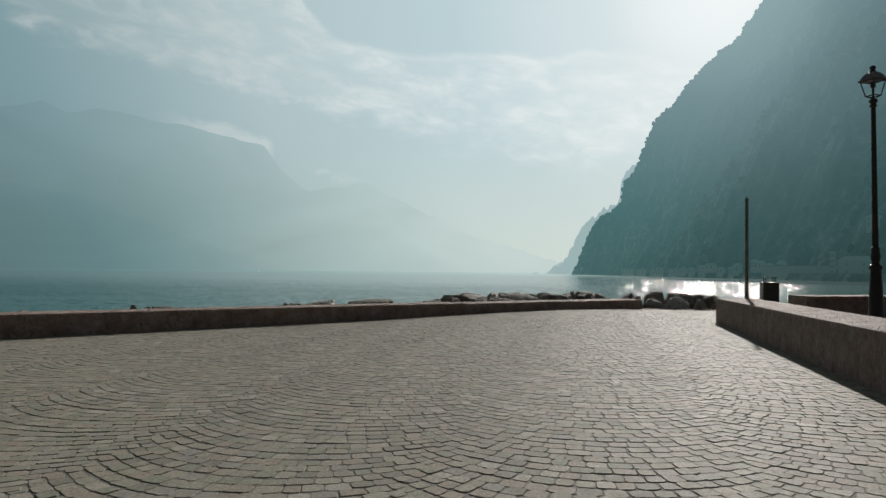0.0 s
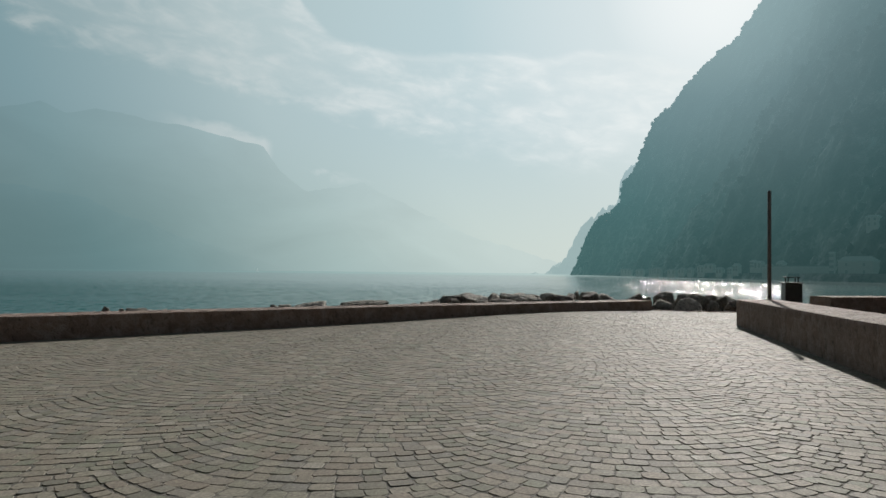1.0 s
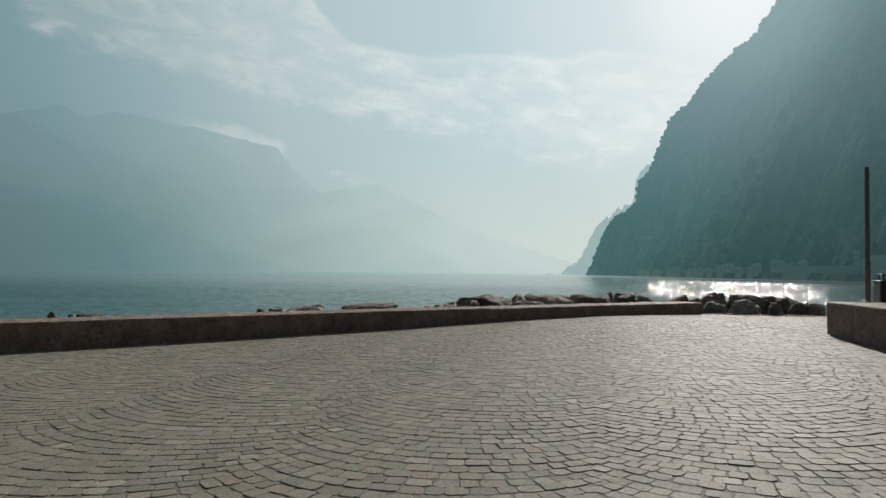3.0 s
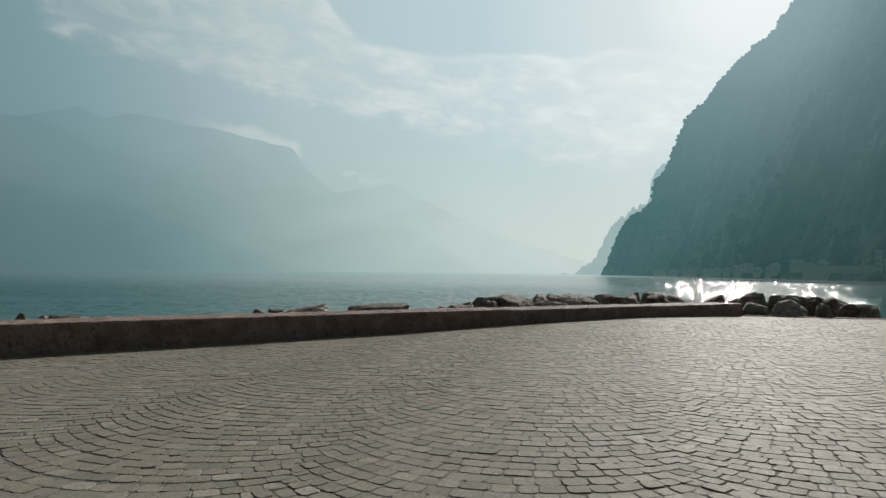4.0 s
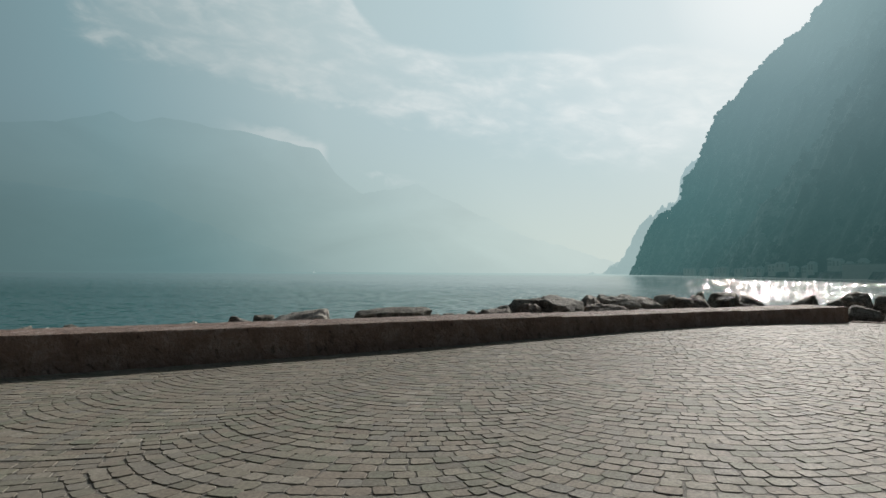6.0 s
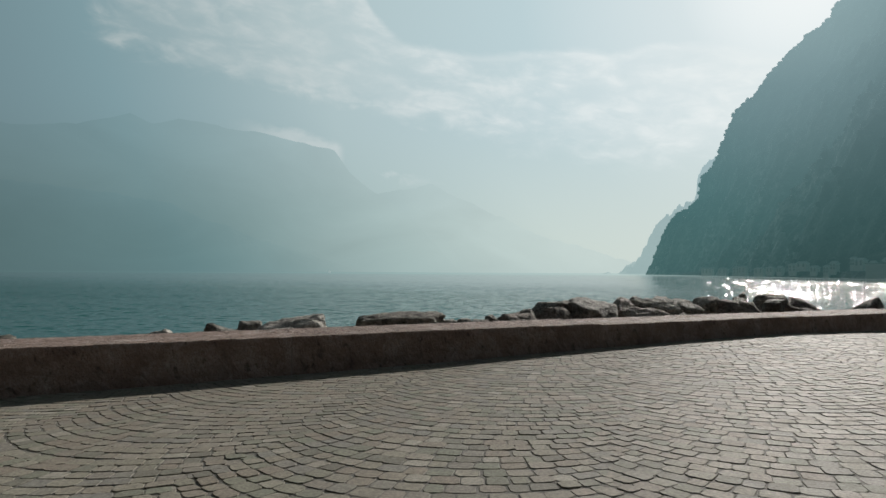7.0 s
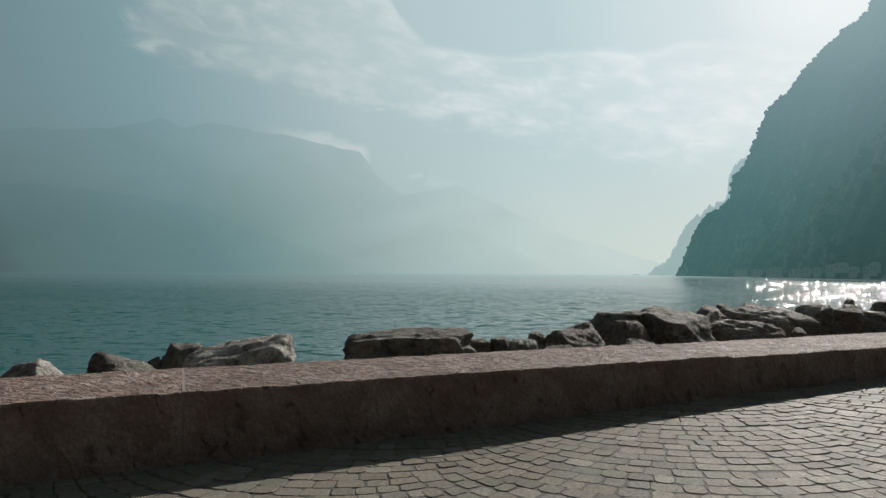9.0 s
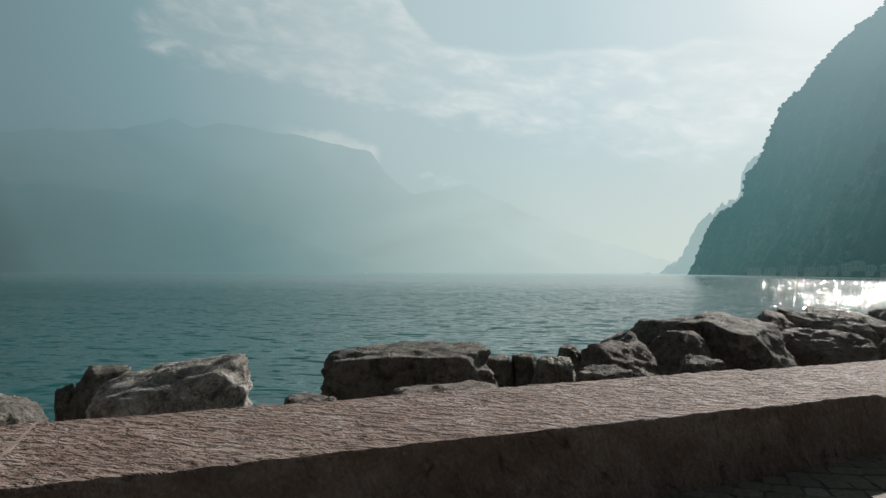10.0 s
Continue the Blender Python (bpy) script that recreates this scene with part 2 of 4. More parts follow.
def rock_material(name, deep, body, crust):
    """Weathered limestone: a mottled body, pale crust, dark pits and a few cracks."""
    m, t, p, out = material(name)
    at = t.node("ShaderNodeNewGeometry").outputs["Position"]
    big, mid, fine = t.noise(at, 4.0, 5.0, 0.6, 0.6), t.noise(at, 19.0, 6.0, 0.72, 0.4), t.noise(at, 62.0, 5.0, 0.7)
    own = t.math("MULTIPLY_ADD", t.node("ShaderNodeObjectInfo").outputs["Random"], 0.10, -0.05)
    tone = t.math("ADD", t.math("MULTIPLY_ADD", big, 0.28, own), t.math("MULTIPLY_ADD", mid, 0.42, t.math("MULTIPLY", fine, 0.30)))
    col = t.ramp(tone, [(0.40, deep), (0.50, body), (0.59, crust)])
    cell = t.node("ShaderNodeTexVoronoi", feature="DISTANCE_TO_EDGE")
    t.put(cell.inputs["Vector"], t.vmath("ADD", at, t.vec(t.math("MULTIPLY", mid, 0.25), t.math("MULTIPLY", big, 0.5), t.math("MULTIPLY", mid, -0.25))))
    cell.inputs["Scale"].default_value = 2.6
    crack = t.smooth(cell.outputs["Distance"], 0.028, 0.004)
    pit = t.smooth(mid, 0.44, 0.34)
    col = t.mix(t.math("MULTIPLY", pit, 0.55), col, deep)
    col = t.mix(t.math("MULTIPLY", crack, 0.5), col, deep)
    t.put(p.inputs["Base Color"], col)
    t.put(p.inputs["Roughness"], t.math("MULTIPLY_ADD", fine, 0.2, 0.74))
    p.inputs["Specular IOR Level"].default_value = 0.35
    high = t.math("ADD", t.math("MULTIPLY_ADD", mid, 1.0, t.math("MULTIPLY", fine, 0.35)), t.math("MULTIPLY_ADD", crack, -0.25, t.math("MULTIPLY", big, 0.8)))
    bump(t, p, high, 1.0, 0.045)
    return m


def water_material():
    m, t, p, out = material("lake_water")
    t.tree.nodes.remove(p)
    at = t.node("ShaderNodeNewGeometry").outputs["Position"]
    x, y, z = t.xyz(at)
    gust = t.smooth(t.noise(t.vec(t.math("MULTIPLY", x, 0.3), y, 3.0), 0.05, 4.0, 0.6, 1.0), 0.35, 0.7, 0.7, 1.2)
    def facets(vec, scale, gain, wide=0.6):
        n = t.node("ShaderNodeTexNoise")
        t.put(n.inputs["Vector"], vec)
        n.inputs["Scale"].default_value, n.inputs["Detail"].default_value, n.inputs["Distortion"].default_value = scale, 2.5, 0.0
        f = t.vmath("SUBTRACT", n.outputs["Color"], (0.5, 0.5, 0.5))
        return t.vmath("MULTIPLY", t.vmath("MULTIPLY", f, t.vmath("MULTIPLY", f, f)), (gain * wide, gain, 0.0))

    run = t.math("ADD", t.math("MULTIPLY", x, math.sin(SUN_AZ)), t.math("MULTIPLY", y, math.cos(SUN_AZ)))
    off = t.math("SUBTRACT", t.math("MULTIPLY", x, math.cos(SUN_AZ)), t.math("MULTIPLY", y, math.sin(SUN_AZ)))

    def part_of(v, k):
        return t.vmath("MULTIPLY", v, t.vec(k, k, 0.0))

    # chop near the shore, stretched along its crests; further out only the longer waves can be told apart
    crests = t.vec(t.math("MULTIPLY", x, 0.48), y, 0.0)
    near_ = t.smooth(run, 150.0, 30.0)
    slope = t.vmath("ADD", t.vmath("ADD", part_of(facets(crests, 0.40, 4.0), t.smooth(run, 110.0, 35.0, 0.25, 1.0)), part_of(facets(crests, 1.7, 86.0), near_)), part_of(facets(crests, 5.2, 84.0), near_))

    def train(across, along, z_):
        """Wave facets of one size, each with a tilt of its own, most of them leaning back towards the shore."""
        cells_ = t.node("ShaderNodeTexVoronoi", feature="F1")
        t.put(cells_.inputs["Vector"], t.vec(t.math("DIVIDE", off, across), t.math("DIVIDE", run, along), z_))
        cells_.inputs["Scale"].default_value = 1.0
        cx, cy, cz = t.xyz(cells_.outputs["Color"])
        steep = t.smooth(cz, 0.855, 0.89, 0.04, 1.0)
        return t.vec(t.math("MULTIPLY", t.math("MULTIPLY", t.math("SUBTRACT", cx, 0.5), 0.74), steep), t.math("MULTIPLY", t.math("MULTIPLY_ADD", cy, -0.30, -0.04), steep), steep)

    def between(fac, a, b):
        n = t.node("ShaderNodeMix", data_type="VECTOR")
        t.put(n.inputs[0], fac)
        t.put(n.inputs[4], a)
        t.put(n.inputs[5], b)
        return n.outputs[1]

    # wave trains that grow longer down the open lake, tilted most along the sun's bearing to place its glints
    tilt_ = between(t.smooth(run, 75.0, 105.0), train(0.065, 1.5, 1.0), train(0.135, 4.8, 2.0))
    tilt_ = between(t.smooth(run, 160.0, 210.0), tilt_, train(0.26, 16.0, 3.0))
    lx, ly, lz = t.xyz(tilt_)
    lean = t.vec(t.math("ADD", t.math("MULTIPLY", lx, math.cos(SUN_AZ)), t.math("MULTIPLY", ly, math.sin(SUN_AZ))),
                 t.math("SUBTRACT", t.math("MULTIPLY", ly, math.cos(SUN_AZ)), t.math("MULTIPLY", lx, math.sin(SUN_AZ))), 0.0)
    bearing = t.math("DIVIDE", off, t.math("MAXIMUM", run, 1.0))
    # facets flattened right of the sun's bearing, keeping glints off the water below the cliff
    right_of_sun = t.smooth(bearing, 0.03, 0.15)
    lane = t.math("MULTIPLY", t.smooth(bearing, -0.34, -0.08), t.math("MULTIPLY_ADD", right_of_sun, -0.80, 1.0))
    slope = t.vmath("ADD", part_of(slope, gust), part_of(lean, t.math("MULTIPLY", lane, t.smooth(run, 20.0, 40.0))))
    normal = t.vmath("NORMALIZE", t.vmath("ADD", slope, (0.0, -0.004, 1.0)))
    # teal body under a mirror of ripples
    body, gloss, rate, lake = t.node("ShaderNodeBsdfDiffuse"), t.node("ShaderNodeBsdfGlossy", distribution="BECKMANN"), t.node("ShaderNodeFresnel"), t.node("ShaderNodeMixShader")
    body.inputs["Color"].default_value = (0.015, 0.088, 0.088, 1)
    # the open water is roughened by ripples that cannot be parted, the calmer faces between the lane's facets less so
    calm = t.smooth(t.math("MAXIMUM", lane, right_of_sun), 0.0, 0.5, 0.25, t.smooth(lz, 0.2, 0.6, 0.09, 0.19))
    t.put(gloss.inputs["Roughness"], t.smooth(run, 15.0, 80.0, 0.05, calm))
    rate.inputs["IOR"].default_value = 1.333
    t.put(gloss.inputs["Normal"], normal)
    t.put(rate.inputs["Normal"], normal)
    t.put(lake.inputs[0], rate.outputs[0])
    t.put(lake.inputs[1], body.outputs[0])
    # ripples too small to part widen the mirror a little
    broad, mirror = t.node("ShaderNodeBsdfGlossy", distribution="BECKMANN"), t.node("ShaderNodeMixShader")
    broad.inputs["Roughness"].default_value = 0.46
    t.put(mirror.inputs[0], t.math("MULTIPLY", t.smooth(run, 22.0, 60.0, 0.0, 0.010), t.math("MULTIPLY_ADD", right_of_sun, -0.9, 1.0)))
    t.put(mirror.inputs[1], gloss.outputs[0])
    t.put(mirror.inputs[2], broad.outputs[0])
    t.put(lake.inputs[2], mirror.outputs[0])
    # haze painted into the water as emission, faint from 18 m, strong far out
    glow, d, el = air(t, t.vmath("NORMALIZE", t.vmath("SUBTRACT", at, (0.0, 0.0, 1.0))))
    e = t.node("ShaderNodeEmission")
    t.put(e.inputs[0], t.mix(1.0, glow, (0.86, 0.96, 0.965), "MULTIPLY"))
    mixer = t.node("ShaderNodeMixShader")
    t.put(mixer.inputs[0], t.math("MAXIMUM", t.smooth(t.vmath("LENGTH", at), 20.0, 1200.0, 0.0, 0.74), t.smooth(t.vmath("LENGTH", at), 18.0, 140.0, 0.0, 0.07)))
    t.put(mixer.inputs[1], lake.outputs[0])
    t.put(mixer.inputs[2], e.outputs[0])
    t.put(out.inputs[0], mixer.outputs[0])
    return m


def haze_glow_material(name, rock, thick, tint, lift=0.0, even=(1.0, 1.0, 1.0), span=(0.60, 0.88)):
    """Far slopes across the lake: their own colour, with the lit hazy air in front of them painted on as emission."""
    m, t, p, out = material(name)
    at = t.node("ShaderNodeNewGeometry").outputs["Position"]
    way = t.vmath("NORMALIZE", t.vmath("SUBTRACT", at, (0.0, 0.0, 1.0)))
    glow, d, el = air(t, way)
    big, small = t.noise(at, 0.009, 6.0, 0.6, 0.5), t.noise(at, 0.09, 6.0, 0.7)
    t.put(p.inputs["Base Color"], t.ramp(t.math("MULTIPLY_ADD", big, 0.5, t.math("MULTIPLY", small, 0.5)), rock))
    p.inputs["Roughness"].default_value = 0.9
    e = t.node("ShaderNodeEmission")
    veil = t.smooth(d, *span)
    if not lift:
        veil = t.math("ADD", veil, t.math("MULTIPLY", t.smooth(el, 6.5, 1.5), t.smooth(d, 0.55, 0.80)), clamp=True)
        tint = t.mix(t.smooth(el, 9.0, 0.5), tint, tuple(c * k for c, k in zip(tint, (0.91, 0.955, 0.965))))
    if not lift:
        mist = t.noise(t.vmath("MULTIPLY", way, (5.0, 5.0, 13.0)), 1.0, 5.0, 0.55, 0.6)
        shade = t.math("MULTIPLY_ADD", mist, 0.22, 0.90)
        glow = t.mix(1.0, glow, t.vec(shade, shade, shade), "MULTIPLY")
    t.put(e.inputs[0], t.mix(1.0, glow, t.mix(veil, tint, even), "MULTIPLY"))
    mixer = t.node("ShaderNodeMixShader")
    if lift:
        # painted haze thickens with distance and towards the sun
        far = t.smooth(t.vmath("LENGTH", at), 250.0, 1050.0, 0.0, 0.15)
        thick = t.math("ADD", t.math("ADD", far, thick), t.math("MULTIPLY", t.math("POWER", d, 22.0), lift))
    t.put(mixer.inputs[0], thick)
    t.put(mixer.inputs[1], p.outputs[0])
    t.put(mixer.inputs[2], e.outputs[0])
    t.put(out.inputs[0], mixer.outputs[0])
    return m


COBBLE = cobble_material()
MORTAR = surface("pale_mortar", [(0.3, (0.20, 0.15, 0.125)), (0.7, (0.38, 0.31, 0.27))], 6.0, 80.0, 0.9, 0.006)
BED = surface("joint_sand", [(0.36, (0.072, 0.068, 0.057)), (0.62, (0.158, 0.148, 0.125))], 3.0, 90.0, 0.9, 0.006)
PORPHYRY = porphyry_material()
WATER = water_material()
ROCK = {
    "grey": rock_material("grey_limestone", (0.09, 0.083, 0.069), (0.27, 0.25, 0.215), (0.44, 0.42, 0.37)),
    "pale": rock_material("pale_limestone", (0.13, 0.118, 0.10), (0.42, 0.395, 0.35), (0.78, 0.75, 0.69)),
    "dark": rock_material("dark_rock", (0.050, 0.046, 0.038), (0.15, 0.138, 0.114), (0.29, 0.27, 0.23)),
    "tan": rock_material("tan_rock", (0.080, 0.064, 0.051), (0.21, 0.175, 0.145), (0.34, 0.30, 0.26)),
}
IRON = surface("black_cast_iron", [(0.3, (0.012, 0.012, 0.013)), (0.7, (0.035, 0.034, 0.034))], 8.0, 120.0, 0.5, 0.002, spec=0.4)
STEEL = surface("weathered_steel", [(0.3, (0.12, 0.12, 0.12)), (0.7, (0.23, 0.23, 0.225))], 8.0, 150.0, 0.5, 0.002, metal=0.5)
COPPER = surface("oxidised_copper_paint", [(0.3, (0.05, 0.035, 0.034)), (0.7, (0.10, 0.07, 0.068))], 8.0, 90.0, 0.5, 0.002)
BINMAT = surface("black_sheet_metal", [(0.3, (0.010, 0.011, 0.010)), (0.7, (0.028, 0.029, 0.026))], 5.0, 100.0, 0.5, 0.002)
GRIT = surface("lake_gravel", [(0.3, (0.06, 0.056, 0.048)), (0.7, (0.15, 0.14, 0.12))], 1.5, 30.0, 0.9, 0.03)
WOODS = [(0.40, (0.007, 0.015, 0.011)), (0.49, (0.030, 0.050, 0.036)), (0.555, (0.075, 0.088, 0.076)), (0.63, (0.24, 0.24, 0.225))]
# far slopes that emit painted haze over their own colour
CLIFF = haze_glow_material("cliff_haze_glow", WOODS, 0.045, (0.44, 0.86, 0.91), 0.29, (0.67, 0.90, 0.94), (0.93, 0.995))
SPUR = haze_glow_material("far_spur_haze_glow", WOODS, 0.72, (0.80, 0.93, 0.97), 0.0, (0.80, 0.93, 0.97))
RIDGE_NEAR = haze_glow_material("ridge_haze_glow", WOODS, 0.96, (0.90, 0.945, 0.955))
RIDGE_FAR = haze_glow_material("far_ridge_haze_glow", WOODS, 0.985, (0.94, 0.955, 0.95), 0.0, (0.994, 0.996, 0.996), (0.60, 0.82))
PEAK_FAR = haze_glow_material("far_peak_haze_glow", WOODS, 0.993, (0.955, 0.965, 0.975), 0.0, (1.0, 1.0, 1.0), (0.70, 0.84))
# buildings and quay emit the same painted haze as the cliff
HOUSE = haze_glow_material("house_walls_haze_glow", [(0.3, (0.13, 0.12, 0.105)), (0.7, (0.30, 0.275, 0.24))], 0.075, (0.50, 0.87, 0.92), 0.30, (0.72, 0.90, 0.93), (0.93, 0.995))
HOUSE_DARK = haze_glow_material("house_roofs_haze_glow", [(0.3, (0.06, 0.05, 0.045)), (0.7, (0.14, 0.09, 0.075))], 0.10, (0.46, 0.86, 0.91), 0.25, (0.72, 0.90, 0.93), (0.93, 0.995))

HOUSE_DIM = haze_glow_material("shuttered_windows_haze_glow", [(0.3, (0.07, 0.065, 0.06)), (0.7, (0.16, 0.15, 0.13))], 0.075, (0.46, 0.86, 0.91), 0.25, (0.72, 0.90, 0.93), (0.93, 0.995))


# ---- building helpers ----
def finish(bm, name, mat, smooth=True):
    me = bpy.data.meshes.new(name)
    bm.to_mesh(me)
    bm.free()
    me.materials.append(mat)
    me.polygons.foreach_set("use_smooth", [smooth] * len(me.polygons))
    return me


def part(name, bm, mat, parent, label="", smooth=False):
    ob = new(name, finish(bm, name, mat, smooth))
    ob.parent = parent
    return tagged(ob, label) if label else ob


def arrays(name, verts, faces, mat, smooth=False):
    me = bpy.data.meshes.new(name)
    me.from_pydata(verts, [], faces)
    me.materials.append(mat)
    me.polygons.foreach_set("use_smooth", [smooth] * len(me.polygons))
    return me


def quads(name, verts, faces, mat, smooth=False):
    """A mesh out of numpy arrays: n x 3 corners and m x 4 indices."""
    me = bpy.data.meshes.new(name)
    me.vertices.add(len(verts))
    me.vertices.foreach_set("co", verts.astype(np.float32).ravel())
    me.loops.add(faces.size)
    me.loops.foreach_set("vertex_index", faces.astype(np.int32).ravel())
    me.polygons.add(len(faces))
    me.polygons.foreach_set("loop_start", np.arange(0, faces.size, 4, dtype=np.int32))
    me.update(calc_edges=True)
    me.materials.append(mat)
    me.polygons.foreach_set("use_smooth", [smooth] * len(me.polygons))
    return me


def sheet(name, xs, ys, height, mat, smooth=True):
    """A height field over the lines xs and ys."""
    X, Y = np.meshgrid(xs, ys)
    v = np.stack([X, Y, height(X, Y)], -1).reshape(-1, 3)
    n, m = len(xs), len(ys)
    i = (np.arange(m - 1)[:, None] * n + np.arange(n - 1)[None]).ravel()
    return quads(name, v, np.stack([i, i + 1, i + n + 1, i + n], -1), mat, smooth)


def lathe(profile, sides=24):
    bm = bmesh.new()
    rings = [[bm.verts.new((r * math.cos(a), r * math.sin(a), z)) for a in (2 * math.pi * k / sides for k in range(sides))] for r, z in profile]
    for a, b in zip(rings, rings[1:]):
        for k in range(sides):
            bm.faces.new((a[k], a[(k + 1) % sides], b[(k + 1) % sides], b[k]))
    bm.faces.new(rings[0][::-1])
    bm.faces.new(rings[-1])
    return bm


def box(sx, sy, sz, at=(0, 0, 0), bevel=0.0, turn=None):
    bm = bmesh.new()
    bmesh.ops.create_cube(bm, size=1.0)
    bmesh.ops.scale(bm, vec=(sx, sy, sz), verts=bm.verts)
    if bevel:
        bmesh.ops.bevel(bm, geom=bm.edges[:], offset=bevel, segments=2, affect="EDGES", profile=0.5)
    if turn:
        bmesh.ops.transform(bm, matrix=turn, verts=bm.verts)
    bmesh.ops.translate(bm, vec=at, verts=bm.verts)
    return bm


def rod(a, b, r, sides=10):
    a, b = Vector(a), Vector(b)
    bm = bmesh.new()
    bmesh.ops.create_cone(bm, cap_ends=True, segments=sides, radius1=r, radius2=r, depth=(b - a).length)
    bmesh.ops.transform(bm, matrix=Matrix.Translation((a + b) / 2) @ (b - a).to_track_quat("Z", "Y").to_matrix().to_4x4(), verts=bm.verts)
    return bm


def fbm(p, octaves=4):
    return noise.fractal(Vector(p), 1.0, 2.0, octaves)


def waves(X, Y, seed, octaves=5, scale=1.0):
    """Smooth random relief over numpy arrays, from turned sine waves."""
    rng = np.random.RandomState(seed)
    out, amp, f = np.zeros_like(X), 1.0, scale
    for o in range(octaves):
        for k in range(4):
            a, ph = rng.uniform(0, 2 * np.pi, 2)
            out += amp * 0.4 * np.sin(f * rng.uniform(0.7, 1.4) * (X * np.cos(a) + Y * np.sin(a)) + ph + 1.3 * out)
        amp, f = amp * 0.5, f * 2.1
    return out


# ---- the plan ----
LAKE = -1.30


def front(x):
    """The plaza-side line of the lakeside wall."""
    return 15.08 + 0.59 * x


def plane(x, y):
    """The even fall of the plaza towards the lake."""
    return 0.01 * np.clip(x, -40, 40) - 0.01 * np.clip(y, -40, 40)


def gz(x, y):
    """Height of the paving: the even fall, and a swell and a hollow along the foot of the lakeside wall."""
    x, y = np.asarray(x, float), np.asarray(y, float)
    k = np.clip(1 - (front(x) - y) / 7.0, 0, 1)
    swell = np.interp(x, [-14, -7.7, -5, -3, -0.8, 0.2, 2.2, 4.1, 5.5, 7, 9], [-0.13, -0.11, -0.072, -0.050, -0.012, 0.018, 0.062, 0.085, 0.060, 0.010, 0])
    return plane(x, y) + swell * k * k * (3 - 2 * k)


WALL_DIR = Vector((0.8613, 0.5081, 0))
WALL_OUT = Vector((-0.5081, 0.8613, 0))
JOINT = Vector((-2.16, front(-2.16), 0))
PIER_DIR = Vector((0.2794, 0.9602, 0))
PIER_OUT = Vector((0.9602, -0.2794, 0))
PIER_END = Vector((7.10, 13.30, 0))


def shore(X):
    """Where the paved level ends and the bank begins."""
    return np.where(X < 7.5, front(X) + 0.75, np.maximum(19.55 - 0.50 * (X - 7.5), 16.0))


def ground_height(X, Y):
    d = (Y - shore(X)) * 0.86
    bank = np.interp(d, [0, 0.3, 5.5, 12, 40, 400], [-0.40, -0.55, -1.55, -2.6, -6, -25])
    return np.where(d < 0, gz(X, Y) - 0.0041, bank + np.where(d < 40, 0.05 * waves(X, Y, 3, 4, 2.0), 0))


xs = np.concatenate([[-4800, -2000, -800, -300, -120, -60], np.arange(-40, 30, 0.5), [32, 40, 60, 120, 300, 800, 2000, 4800]])
ys = np.concatenate([[-4800, -1500, -500, -150, -60, -30], np.arange(-16, 34, 0.4), [36, 42, 60, 120, 300, 800, 2000, 4800]])
ground = tagged(new("ground", sheet("ground", xs, ys, ground_height, BED)), "sandy paving bed running down to the gravel lake bank", "ground", kind="structure")
ground.data.materials.append(GRIT)
mids = np.array([ground.data.polygons[i].center[:2] for i in range(len(ground.data.polygons))])
ground.data.polygons.foreach_set("material_index", (mids[:, 1] > shore(mids[:, 0])).astype(np.int32))

wx_ = np.concatenate([[-4900, -2500, -1200, -600, -300, -150, -80], np.arange(-50, 51, 5.0), [80, 150, 300, 600, 1200, 2500, 4900]])
wy_ = np.concatenate([[-60, -20], np.arange(10, 61, 5.0), [80, 150, 300, 600, 1200, 2500, 4900]])
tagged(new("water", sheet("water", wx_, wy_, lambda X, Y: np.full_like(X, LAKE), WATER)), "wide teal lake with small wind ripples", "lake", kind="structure")


